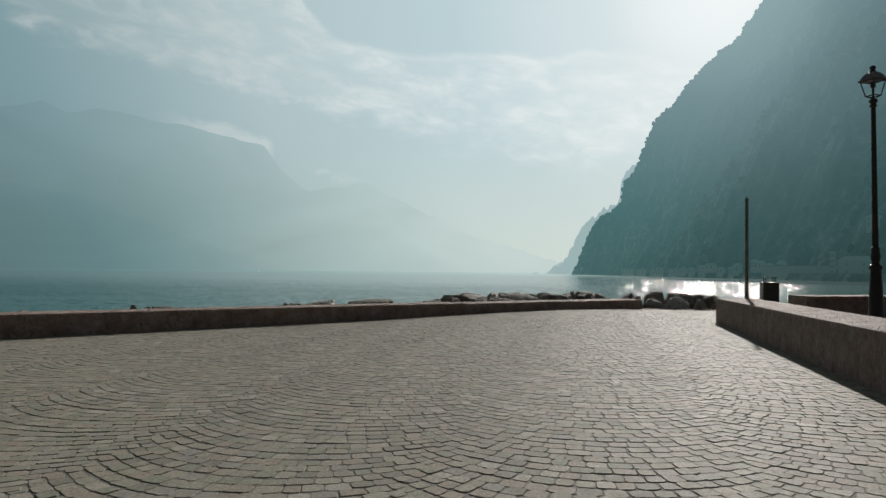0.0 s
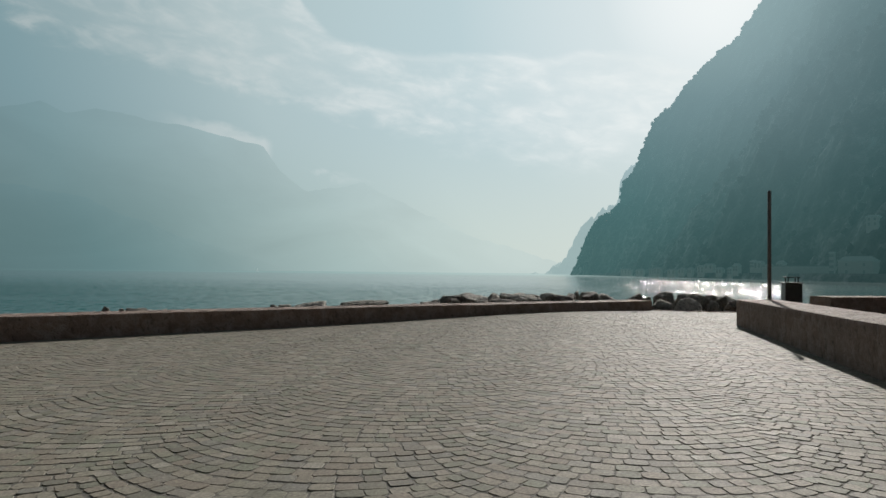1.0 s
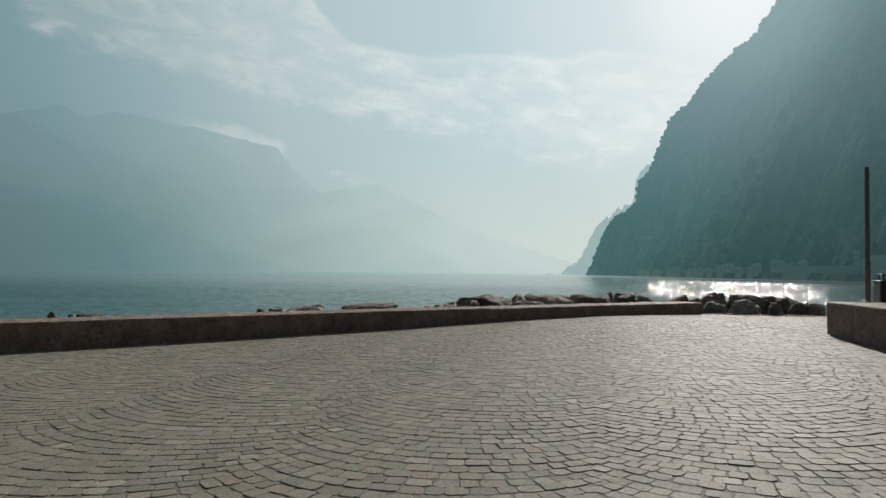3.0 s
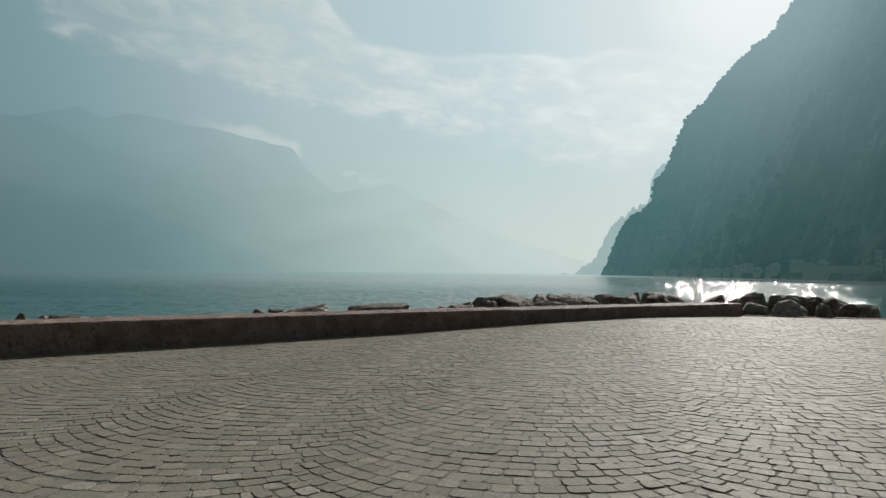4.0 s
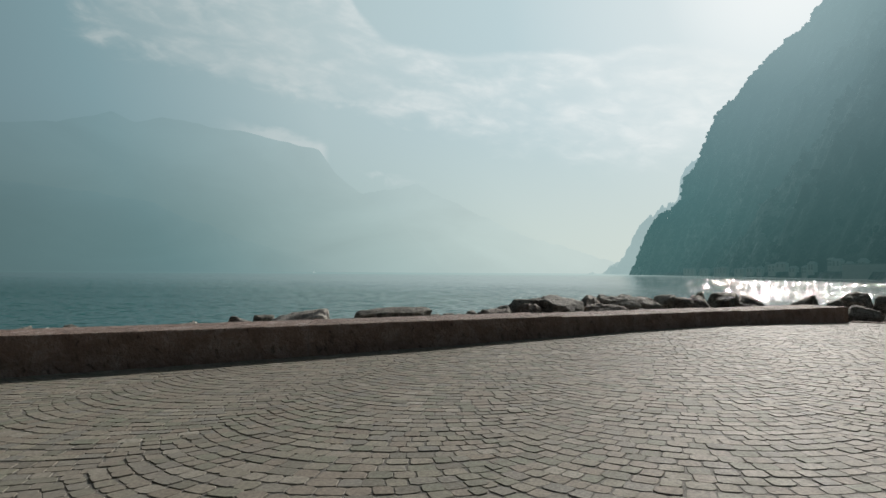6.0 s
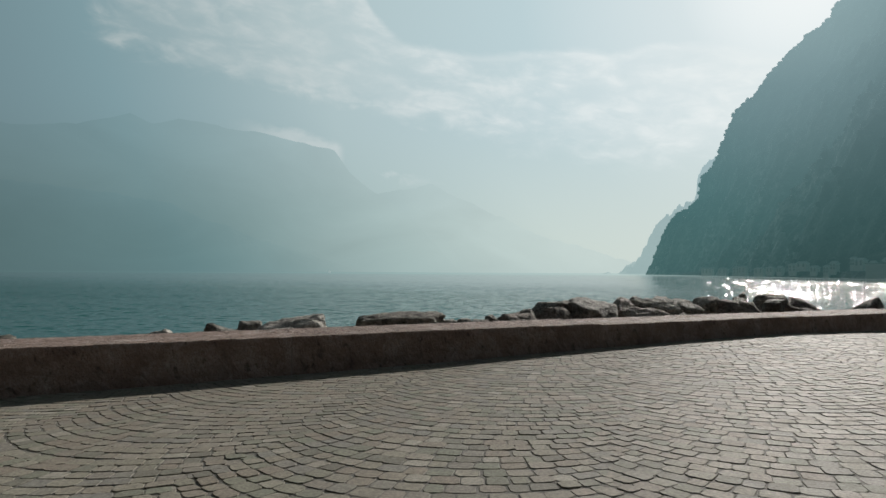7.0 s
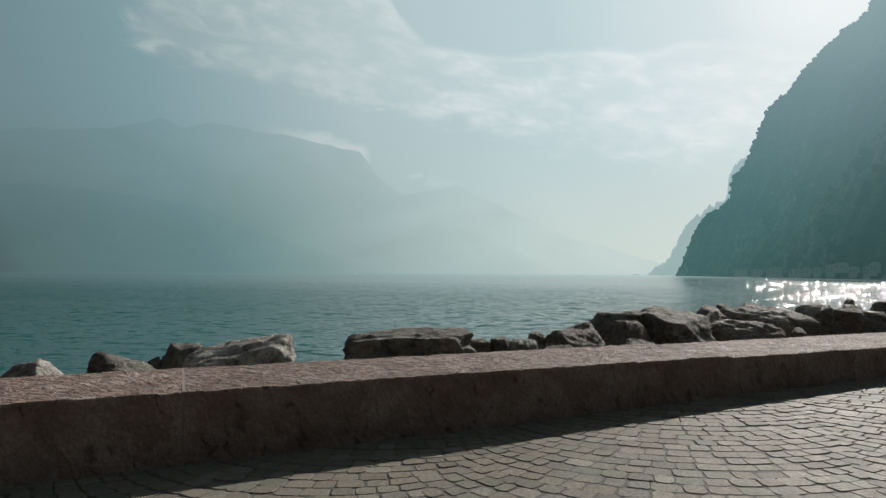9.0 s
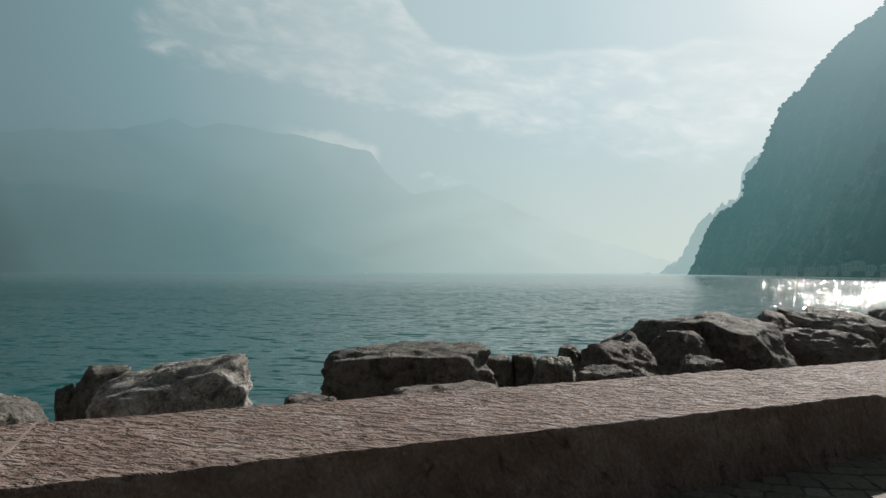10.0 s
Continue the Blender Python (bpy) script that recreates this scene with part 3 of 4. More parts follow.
# ---- walls of porphyry blocks ----
def block_mesh(length, thick, tall, step, seed, sunk=0.25):
    """A sawn block with a rough picked top, slightly worn edges and uneven faces. Its front lower corner line lies on z = 0."""
    nx, ny, nz = max(3, int(length / step)), max(3, int(thick / step)), max(3, int((tall + sunk) / step))
    rng = np.random.RandomState(seed)
    bm = bmesh.new()
    seen = {}

    def vert(i, j, k):
        key = (i, j, k)
        if key not in seen:
            x, y, z = length * i / nx, thick * j / ny, -sunk + (tall + sunk) * k / nz
            n1 = fbm((x * 2.1 + seed * 7, y * 2.1, z * 2.1), 4)
            n2 = noise.noise((x * 17 + seed * 3, y * 17, z * 17))
            worn = 0.009 * (0.5 + 1.0 * abs(noise.noise((x * 9 + seed, y * 9, z * 9))))
            ex, ey, ez = min(x, length - x), min(y, thick - y), tall - z
            px = py = pz = 0.0
            if k == nz:
                along, across = 0.777 * x - 0.629 * y, 0.629 * x + 0.777 * y
                pick = noise.noise((along * 7 + seed, across * 24, 0.5))
                pz = 0.002 * n1 + 0.0055 * pick + 0.003 * n2
                if ey < 1e-6:
                    pz -= worn
            if ey < 1e-6:
                py = (1 if j == 0 else -1) * (0.006 + 0.004 * n1 + 0.005 * n2 + (worn if k == nz else 0))
            if ex < 1e-6:
                px = (1 if i == 0 else -1) * (0.001 + 0.002 * n2)
            seen[key] = bm.verts.new((x + px, y + py, z + pz))
        return seen[key]

    for i in range(nx):
        for j in range(ny):
            bm.faces.new((vert(i, j, nz), vert(i + 1, j, nz), vert(i + 1, j + 1, nz), vert(i, j + 1, nz)))
        for k in range(nz):
            bm.faces.new((vert(i, 0, k), vert(i + 1, 0, k), vert(i + 1, 0, k + 1), vert(i, 0, k + 1)))
            bm.faces.new((vert(i + 1, ny, k), vert(i, ny, k), vert(i, ny, k + 1), vert(i + 1, ny, k + 1)))
    for j in range(ny):
        for k in range(nz):
            bm.faces.new((vert(0, j + 1, k), vert(0, j, k), vert(0, j, k + 1), vert(0, j + 1, k + 1)))
            bm.faces.new((vert(nx, j, k), vert(nx, j + 1, k), vert(nx, j + 1, k + 1), vert(nx, j, k + 1)))
    me = finish(bm, "stone_block", PORPHYRY, True)
    me.set_sharp_from_angle(angle=radians(40))
    return me


def block_wall(name, label, start, way, lengths, thick, tall, steps, seed):
    root = tagged(new(name), label, "wall", kind="structure")
    at = Vector(start)
    root.location = (at.x, at.y, float(plane(at.x, at.y)))
    spin = math.atan2(way.y, way.x)
    rng = random.Random(seed)
    run = 0.0
    for n, (length, step) in enumerate(zip(lengths, steps)):
        p = way * run
        here = at + p
        ob = new("stone_block", block_mesh(length - 0.009, thick + rng.uniform(-0.003, 0.003), tall(run) + rng.uniform(-0.0015, 0.0015), step, seed + n))
        ob.parent = root
        slope = math.atan2(float(plane(*(here + way)[:2]) - plane(*here[:2])), 1.0)
        m = pose(p.x, p.y, float(plane(here.x, here.y)) - root.location.z) @ Matrix.Rotation(spin, 4, "Z") @ Matrix.Rotation(-slope, 4, "Y")
        ob.matrix_basis = m @ pose(0.0, rng.uniform(-0.0012, 0.0012), 0)
        if n:
            bed = part("mortar_joint", box(0.014, thick - 0.010, tall(run) + 0.2, (-0.0045, thick / 2, tall(run) / 2 - 0.0985)), MORTAR, root)
            bed.matrix_basis = m
        run += length
    return root


N_L = 7
s0 = JOINT - WALL_DIR * 3.9 * N_L
lens_ = [3.9] * (N_L + 2) + [3.27]
dens = [0.016 if N_L - 1 <= k <= N_L else (0.03 if k > N_L - 4 else 0.08) for k in range(len(lens_))]
lakeside = block_wall("wall_lakeside", "low thick wall of rough reddish porphyry blocks along the lake", s0, WALL_DIR, lens_, 0.92,
           lambda run: 0.347 - 0.0028 * max(0, run - 3.9 * N_L), dens, 11)
# a fresh pale scratch across the face of one block
nick = bmesh.new()
a_, b_ = Vector((-2.551, 13.575, -0.144)), Vector((-2.537, 13.583, -0.079))
rows_ = []
for k in range(7):
    u = k / 6
    mid = a_.lerp(b_, u) + WALL_DIR * 0.0035 * math.sin(5 * u)
    half = 0.0004 + 0.0028 * math.sin(math.pi * (0.06 + 0.88 * u))
    rows_.append([nick.verts.new(mid + WALL_DIR * s_ * half + WALL_OUT * d_) for s_, d_ in ((-1, 0.020), (0, 0.0035), (1, 0.020))])
for lo, hi in zip(rows_, rows_[1:]):
    for k in range(2):
        nick.faces.new((lo[k], lo[k + 1], hi[k + 1], hi[k]))
part("scratch", nick, ROCK["pale"], lakeside, "fresh pale scratch in the stone").matrix_basis = Matrix.Translation(-lakeside.location)
block_wall("wall_pier", "thick raised wall of reddish porphyry blocks beside the plaza", PIER_END, -PIER_DIR, [1.95] * 9, 0.92,
           lambda run: 0.57, [0.03] * 3 + [0.05] * 6, 47)
block_wall("wall_behind", "low porphyry block wall closing the promenade by the water", Vector((10.5, 15.25, 0)), Vector((1, 0.0, 0)), [1.95] * 12, 0.92,
           lambda run: 0.56, [0.06] * 12, 71)

# kerb where the paving meets the boulders
kerb = tagged(new("kerb"), "flush dark stone kerb between paving and boulders", "kerb", kind="structure")
k0, k1 = Vector((7.40, 19.45, 0)), Vector((12.6, 16.9, 0))
kd = (k1 - k0).normalized()
for n in range(6):
    q = k0 + kd * (0.5 + 0.97 * n)
    ob = part("kerb_stone", box(0.955, 0.22, 0.30, bevel=0.012), PORPHYRY, kerb)
    ob.matrix_basis = pose(q.x, q.y, float(gz(q.x, q.y)) - 0.128) @ Matrix.Rotation(math.atan2(kd.y, kd.x), 4, "Z")

# ---- boulders along the water ----
def boulder_mesh(sx, sy, sz, seed, level=4, facets=11, rough=0.05, flat=0.0, edge_=0, cuts=()):
    """An angular block of rock: a ball cut back by random planes and by its own cuts (normal, distance), its edges softened and its faces broken up."""
    rng = random.Random(seed)
    lay = Vector((rng.uniform(-0.3, 0.3), rng.uniform(-0.5, 0.08), 1)) if not flat else Vector((rng.uniform(-0.06, 0.06), -0.08, 1))
    planes = [(lay.normalized(), 0.55 + 0.12 * rng.random()), (Vector((0, 0, -1)), 0.7)]
    planes += [(Vector(c[:3]).normalized(), c[3]) for c in cuts]
    for k in range(facets):
        a = 2 * math.pi * (k + rng.random() * 0.8) / facets
        n = Vector((math.cos(a), math.sin(a), rng.uniform(-0.35, 0.75) * (1 - flat)))
        planes.append((n.normalized(), rng.uniform(0.62, 0.86)))
    bm = bmesh.new()
    bmesh.ops.create_icosphere(bm, subdivisions=level, radius=1.0)
    off = Vector((seed * 1.7, seed * 0.9, seed * 2.3))
    sharp = edge_ or rng.choice((11, 14, 18, 24))
    for v in bm.verts:
        d = v.co.normalized()
        r = 0.0
        for n, c in planes:
            dn = max(d.dot(n), 0.0)
            r += (dn / c) ** sharp
        r = r ** (-1 / sharp)
        q = d * r
        big = noise.fractal(q * 1.6 + off, 1.0, 2.0, 3)
        ridge = noise.ridged_multi_fractal(q * 2.6 + off, 1.0, 2.1, 4, 1.0, 2.0) - 1.0
        fine = noise.fractal(q * 7.0 + off, 0.8, 2.2, 4)
        strata = math.sin((q.z * 9 + 2.5 * big + off.x)) * 0.12
        r *= 1 + rough * (1.4 * big + 0.7 * ridge + 0.6 * fine + strata)
        v.co = d * r
    x0, x1 = min(v.co.x for v in bm.verts), max(v.co.x for v in bm.verts)
    y0, y1 = min(v.co.y for v in bm.verts), max(v.co.y for v in bm.verts)
    z0, z1 = min(v.co.z for v in bm.verts), max(v.co.z for v in bm.verts)
    for v in bm.verts:
        v.co = ((v.co.x - (x0 + x1) / 2) / (x1 - x0) * sx, (v.co.y - (y0 + y1) / 2) / (y1 - y0) * sy, (v.co.z - z1) / (z1 - z0) * sz)
    return bm


WORDS = {"grey": "weathered grey limestone boulder on the lake bank", "pale": "pale sun-bleached limestone boulder on the lake bank",
         "dark": "dark boulder on the lake bank", "tan": "brown-grey angular boulder on the lake bank"}
COUNT = [0]


def boulder(tone, x, y, top, wide, deep=0.0, tall=0.0, lean=0.0, turn=30.0, flat=0.0, rough=0.08, facets=10, label="", edge_=0, cuts=()):
    """One boulder whose highest face lies at the height top; lean tips it along its length, in degrees."""
    COUNT[0] += 1
    deep, tall = deep or 0.75 * wide + 0.1, tall or min(1.0, 0.35 + 0.45 * wide)
    level = 5 if (y < 21 and wide > 0.45) else 4
    bm = boulder_mesh(wide * 1.06, deep, tall, COUNT[0] * 13 + 5, level, facets, rough, flat, edge_, cuts)
    ob = new("boulder", finish(bm, "boulder", ROCK[tone], True))
    ob.matrix_basis = pose(x, y, top + abs(math.sin(radians(lean))) * wide * 0.2, 0, lean, turn)
    return tagged(ob, label or WORDS[tone], "boulder", "shoreline boulders")


boulder("pale", -4.43, 15.40, 0.09, 0.51, 0.53, 0.47, 0, 39, 0, facets=9, cuts=((-0.5,-0.35,0.8,0.42),(0.62,-0.3,0.72,0.5),))
boulder("grey", -3.58, 15.35, 0.19, 0.52, 0.50, 0.48, 0, 48, 0, facets=9, cuts=((0.35,-0.25,0.9,0.46),(-0.8,-0.3,0.45,0.62),))
boulder("dark", -3.90, 16.30, 0.00, 0.15, 0.26, 0.35, 0, 29, 0.4, facets=8)
boulder("dark", -3.72, 16.40, 0.13, 0.42, 0.45, 0.44, 0, 34, 0.5, facets=8, cuts=((-0.75,-0.2,0.6,0.6),), label="dark boulder behind a paler one")
boulder("pale", -3.05, 16.10, 0.14, 1.04, 0.64, 0.64, -13, 35, 0.3, facets=8, cuts=((0,-0.25,1,0.50),(0.95,-0.2,0.1,0.80),(-0.1,-1.0,0.25,0.62),), label="rough pitted grey-white boulder leaning on the bank")
boulder("grey", -2.17, 15.75, 0.02, 0.24, 0.31, 0.38, 0, 25, 0, facets=9)
boulder("grey", -2.02, 16.10, 0.03, 0.38, 0.39, 0.43, 0, 12, 0.3, facets=9)
boulder("dark", -1.65, 17.45, 0.20, 1.49, 0.69, 0.72, -2, 8, 0.9, facets=7, cuts=((0,-0.1,1,0.5),(0,-1,0.05,0.6),(-1,-0.1,0.1,0.84),(1,-0.15,0.05,0.84),), label="long flat-topped dark brown rock slab on the lake bank")
boulder("tan", -1.14, 16.59, 0.04, 0.97, 0.70, 0.62, 0, 14, 0.7, facets=9, label="low flat rock slab lying behind the wall")
boulder("dark", -0.91, 17.95, 0.07, 0.27, 0.36, 0.39, 0, 8, 0.5, facets=8)
boulder("dark", -0.68, 18.00, 0.08, 0.23, 0.33, 0.38, 0, 8, 0.5, facets=8)
boulder("grey", -0.41, 17.85, 0.08, 0.50, 0.52, 0.46, 0, -3, 0.1, facets=10)
boulder("dark", -0.27, 18.60, 0.11, 0.29, 0.38, 0.39, 0, -9, 0.2, facets=9)
boulder("tan", 0.26, 18.45, 0.13, 0.97, 0.90, 0.62, 5, -6, 0.2, facets=8, cuts=((0.38,-0.45,0.8,0.40),(-0.7,-0.5,0.4,0.66),), label="brown-grey boulder with a broad sloping face")
boulder("dark", -0.05, 17.60, 0.05, 0.49, 0.41, 0.46, 0, -4, 0.4, facets=9)
boulder("grey", 0.37, 19.40, 0.18, 0.51, 0.53, 0.47, 0, -7, 0, facets=9)
boulder("dark", 0.95, 19.80, 0.32, 1.02, 0.94, 0.63, 0, -11, 0, facets=9, cuts=((-0.6,-0.4,0.65,0.60),), label="large dark rounded boulder on the lake bank")
boulder("tan", 0.87, 18.95, 0.22, 0.71, 0.69, 0.53, 12, -5, 0, facets=8, cuts=((0.5,-0.35,0.75,0.42),(-0.7,-0.45,0.5,0.55),))
boulder("grey", 0.90, 18.35, 0.06, 0.48, 0.46, 0.46, 0, -17, 0.2, facets=9)
boulder("grey", 1.68, 19.50, 0.35, 1.01, 1.03, 0.63, 4, -8, 0, facets=8, cuts=((0.72,-0.5,0.52,0.50),(-0.85,-0.45,0.2,0.70),(0.1,-0.3,0.95,0.55),), label="big angular grey boulder with a lit sloping side")
boulder("tan", 2.38, 20.70, 0.35, 0.67, 0.66, 0.52, 0, -20, 0, facets=8, cuts=((0.62,-0.4,0.7,0.42),(-0.66,-0.4,0.65,0.46),), label="wedge-shaped brown-grey boulder on the lake bank")
boulder("dark", 2.85, 21.60, 0.35, 0.34, 0.43, 0.41, 0, -20, 0, facets=9)
boulder("grey", 3.14, 20.95, 0.29, 1.04, 0.59, 0.64, 6, -16, 0.6, facets=8, cuts=((0.12,-0.3,0.95,0.48),(0,-1,0.1,0.6),), label="long rounded grey rock slab on the lake bank")
boulder("tan", 2.61, 19.75, 0.18, 1.04, 0.85, 0.64, 3, -13, 0.4, facets=8, cuts=((0.15,-0.5,0.85,0.44),), label="layered reddish-brown boulder behind the wall")
boulder("dark", 3.39, 20.10, 0.09, 0.26, 0.33, 0.39, 0, -32, 0, facets=9)
boulder("grey", 3.71, 21.40, 0.27, 1.06, 0.60, 0.65, 7, -17, 0.6, facets=8, cuts=((0.15,-0.3,0.95,0.48),(0,-1,0.1,0.6),), label="long rounded grey rock slab on the lake bank")
boulder("dark", 3.53, 22.30, 0.33, 0.52, 0.53, 0.47, 0, -21, 0, facets=9)
boulder("tan", 4.03, 22.60, 0.27, 0.50, 0.52, 0.46, 0, -21, 0, facets=9)
boulder("grey", 4.56, 22.20, 0.34, 0.83, 0.79, 0.57, 0, -18, 0, facets=9, cuts=((-0.6,-0.4,0.65,0.6),))
boulder("tan", 5.00, 21.40, 0.24, 1.00, 0.72, 0.63, 6, -27, 0.2, facets=8, cuts=((0.35,-0.4,0.85,0.45),))
boulder("dark", 5.56, 23.20, 0.29, 0.46, 0.53, 0.45, 0, -26, 0, facets=9)
boulder("grey", 6.19, 23.00, 0.37, 0.89, 0.84, 0.59, 0, -26, 0, facets=9)
boulder("dark", 5.92, 22.20, 0.29, 0.47, 0.49, 0.45, 0, -31, 0, facets=9)
boulder("dark", 6.06, 24.30, 0.36, 0.26, 0.35, 0.38, 0, -18, 0, facets=9)
boulder("grey", 6.46, 23.16, 0.33, 0.56)
boulder("tan", 6.90, 22.82, 0.30, 1.08)
boulder("pale", -8.84, 12.30, 0.13, 0.50, 0.47, 0.52, 0, 39)
boulder("dark", -7.57, 12.30, 0.15, 0.52, 0.48, 0.53, 0, 31)
boulder("dark", -6.73, 12.95, 0.24, 0.21, 0.29, 0.41, 0, 45)
boulder("grey", -6.36, 13.00, 0.20, 0.21, 0.29, 0.40, 0, 44)
boulder("dark", -6.08, 13.10, 0.20, 0.50, 0.47, 0.52, 0, 36, cuts=((0,-0.1,1,0.45),))
boulder("pale", -5.84, 13.20, 0.17, 0.19, 0.27, 0.40, 0, 33)
boulder("dark", -5.66, 13.60, 0.15, 0.24, 0.31, 0.41, 0, 32)
boulder("pale", -5.37, 13.50, 0.14, 0.29, 0.35, 0.43, 0, 33)
boulder("dark", -5.24, 13.80, 0.16, 0.29, 0.35, 0.44, 0, 28, cuts=((0,-0.1,1,0.45),))
# rounded ones in the gap between the walls
boulder("dark", 7.38, 21.20, 0.38, 0.72, 0.70, 0.75, 0, -30, cuts=((-0.55,-0.3,0.8,0.4),), facets=11, edge_=8, label=WORDS["dark"].replace("boulder", "rounded boulder"))
boulder("dark", 7.28, 19.75, 0.32, 0.35, 0.40, 0.54, 0, -17, facets=11, edge_=8, label=WORDS["dark"].replace("boulder", "rounded boulder"))
boulder("grey", 7.77, 19.80, 0.22, 0.83, 0.70, 0.81, 0, -30, cuts=((0,-0.35,1,0.45),(0,-1,0.1,0.62),), facets=11, edge_=8, label=WORDS["grey"].replace("boulder", "rounded boulder"))
boulder("grey", 8.31, 20.80, 0.47, 0.77, 0.73, 0.77, 0, -32, facets=11, edge_=8, label=WORDS["grey"].replace("boulder", "rounded boulder"))
boulder("pale", 8.53, 19.55, 0.31, 0.92, 0.77, 0.86, 0, -24, cuts=((0.05,-0.6,0.8,0.46),), facets=11, edge_=8, label=WORDS["pale"].replace("boulder", "rounded boulder"))
boulder("dark", 9.07, 20.50, 0.40, 1.14, 0.92, 0.95, 0, -20, facets=11, edge_=8, label=WORDS["dark"].replace("boulder", "rounded boulder"))
boulder("dark", 9.45, 20.00, 0.39, 0.54, 0.55, 0.65, 0, -23, facets=11, edge_=8, label=WORDS["dark"].replace("boulder", "rounded boulder"))
boulder("grey", 9.20, 19.00, 0.24, 0.49, 0.51, 0.62, 0, -39, cuts=((-0.3,-0.5,0.8,0.5),), facets=11, edge_=8, label=WORDS["grey"].replace("boulder", "rounded boulder"))
boulder("dark", 9.79, 19.90, 0.34, 0.56, 0.57, 0.66, 0, -32, facets=11, edge_=8, label=WORDS["dark"].replace("boulder", "rounded boulder"))
boulder("tan", 9.86, 19.20, 0.24, 0.61, 0.61, 0.68, 0, -33, facets=11, edge_=8, label=WORDS["tan"].replace("boulder", "rounded boulder"))
boulder("tan", 9.80, 20.60, 0.36, 0.90)
boulder("grey", 10.40, 20.30, 0.36, 0.74)
boulder("grey", 10.22, 18.95, 0.24, 0.60)

# smaller stones that fill the gaps of the bank
rng = np.random.RandomState(5)
verts, faces, base = [], [], 0
for n in range(1500):
    x = rng.uniform(-14, 16)
    y = float(shore(np.array(x))) + rng.uniform(0.45, 5.5)
    if 7.0 < x < 13 and y < float(shore(np.array(x))) + 0.5:
        continue
    d = (y - float(shore(np.array(x)))) * 0.86
    size = rng.uniform(0.07, 0.26)
    bm = bmesh.new()
    bmesh.ops.create_icosphere(bm, subdivisions=2, radius=size)
    for v in bm.verts:
        v.co *= 1 + 0.28 * noise.noise(v.co * (1.3 / size) + Vector((n, 0, 0)))
        v.co.z *= 0.65
    zc = float(np.interp(d, [0, 0.3, 5.5, 12], [-0.40, -0.55, -1.55, -2.6])) + size * 0.25
    idx = {v: i for i, v in enumerate(bm.verts)}
    verts += [(v.co.x + x, v.co.y + y, v.co.z + zc) for v in bm.verts]
    faces += [[base + idx[v] for v in f.verts] for f in bm.faces]
    base += len(bm.verts)
    bm.free()
tagged(new("rubble", arrays("rubble", verts, faces, ROCK["grey"], True)), "loose grey stones between the boulders", "stones", kind="stuff")


# a dry leaf on the paving at the foot of the wall
leaf = bmesh.new()
rim_ = [(0.0, 0.0), (0.018, 0.010), (0.040, 0.013), (0.062, 0.007), (0.075, 0.0), (0.060, -0.009), (0.038, -0.012), (0.016, -0.008)]
low_, top_ = ([leaf.verts.new((x, y, 0.0055 + dz + 0.18 * abs(y) + 2.0 * (x - 0.035) ** 2)) for x, y in rim_] for dz in (0.0, 0.0012))
leaf.faces.new(low_[::-1])
leaf.faces.new(top_)
for k in range(8):
    leaf.faces.new((low_[k], low_[(k + 1) % 8], top_[(k + 1) % 8], top_[k]))
ob = new("dry_leaf", finish(leaf, "dry_leaf", surface("bleached_leaf", [(0.3, (0.30, 0.27, 0.20)), (0.7, (0.55, 0.50, 0.40))], 30.0, 200.0, 0.8, 0.001)))
ob.matrix_basis = pose(-2.46, 13.14, float(gz(-2.46, 13.14)) - 0.003, 0, 0, 15)
tagged(ob, "pale dry leaf lying on the paving by the wall", "leaf")


# ---- far shores ----
def mountain(name, label, mat, width, depth, place, spin, height, nx, ny):
    """A slope over a plan of width x depth, turned by spin; height(u, v) in metres, u along and v up the slope from 0 to 1."""
    U, V = np.meshgrid(np.linspace(0, 1, nx), np.linspace(0, 1, ny))
    Z = height(U, V)
    v = np.stack([(U - 0.5) * width, V * depth, Z], -1).reshape(-1, 3)
    i = (np.arange(ny - 1)[:, None] * nx + np.arange(nx - 1)[None]).ravel()
    ob = new(name, quads(name, v, np.stack([i, i + 1, i + nx + 1, i + nx], -1), mat, True))
    ob.matrix_basis = pose(place[0], place[1], LAKE - 2, 0, 0, spin)
    return tagged(ob, label, "mountain", kind="structure")


def cliff_profile(inland):
    return np.interp(inland, [-60, 0, 5, 9, 13, 19, 25, 31, 47, 67, 76, 81, 98, 128, 155, 206, 260, 280, 310, 430, 710],
                     [-14, 0, 5, 9, 14, 32, 52, 68, 84, 104, 109, 142, 170, 240, 272, 327, 356, 400, 450, 560, 640])


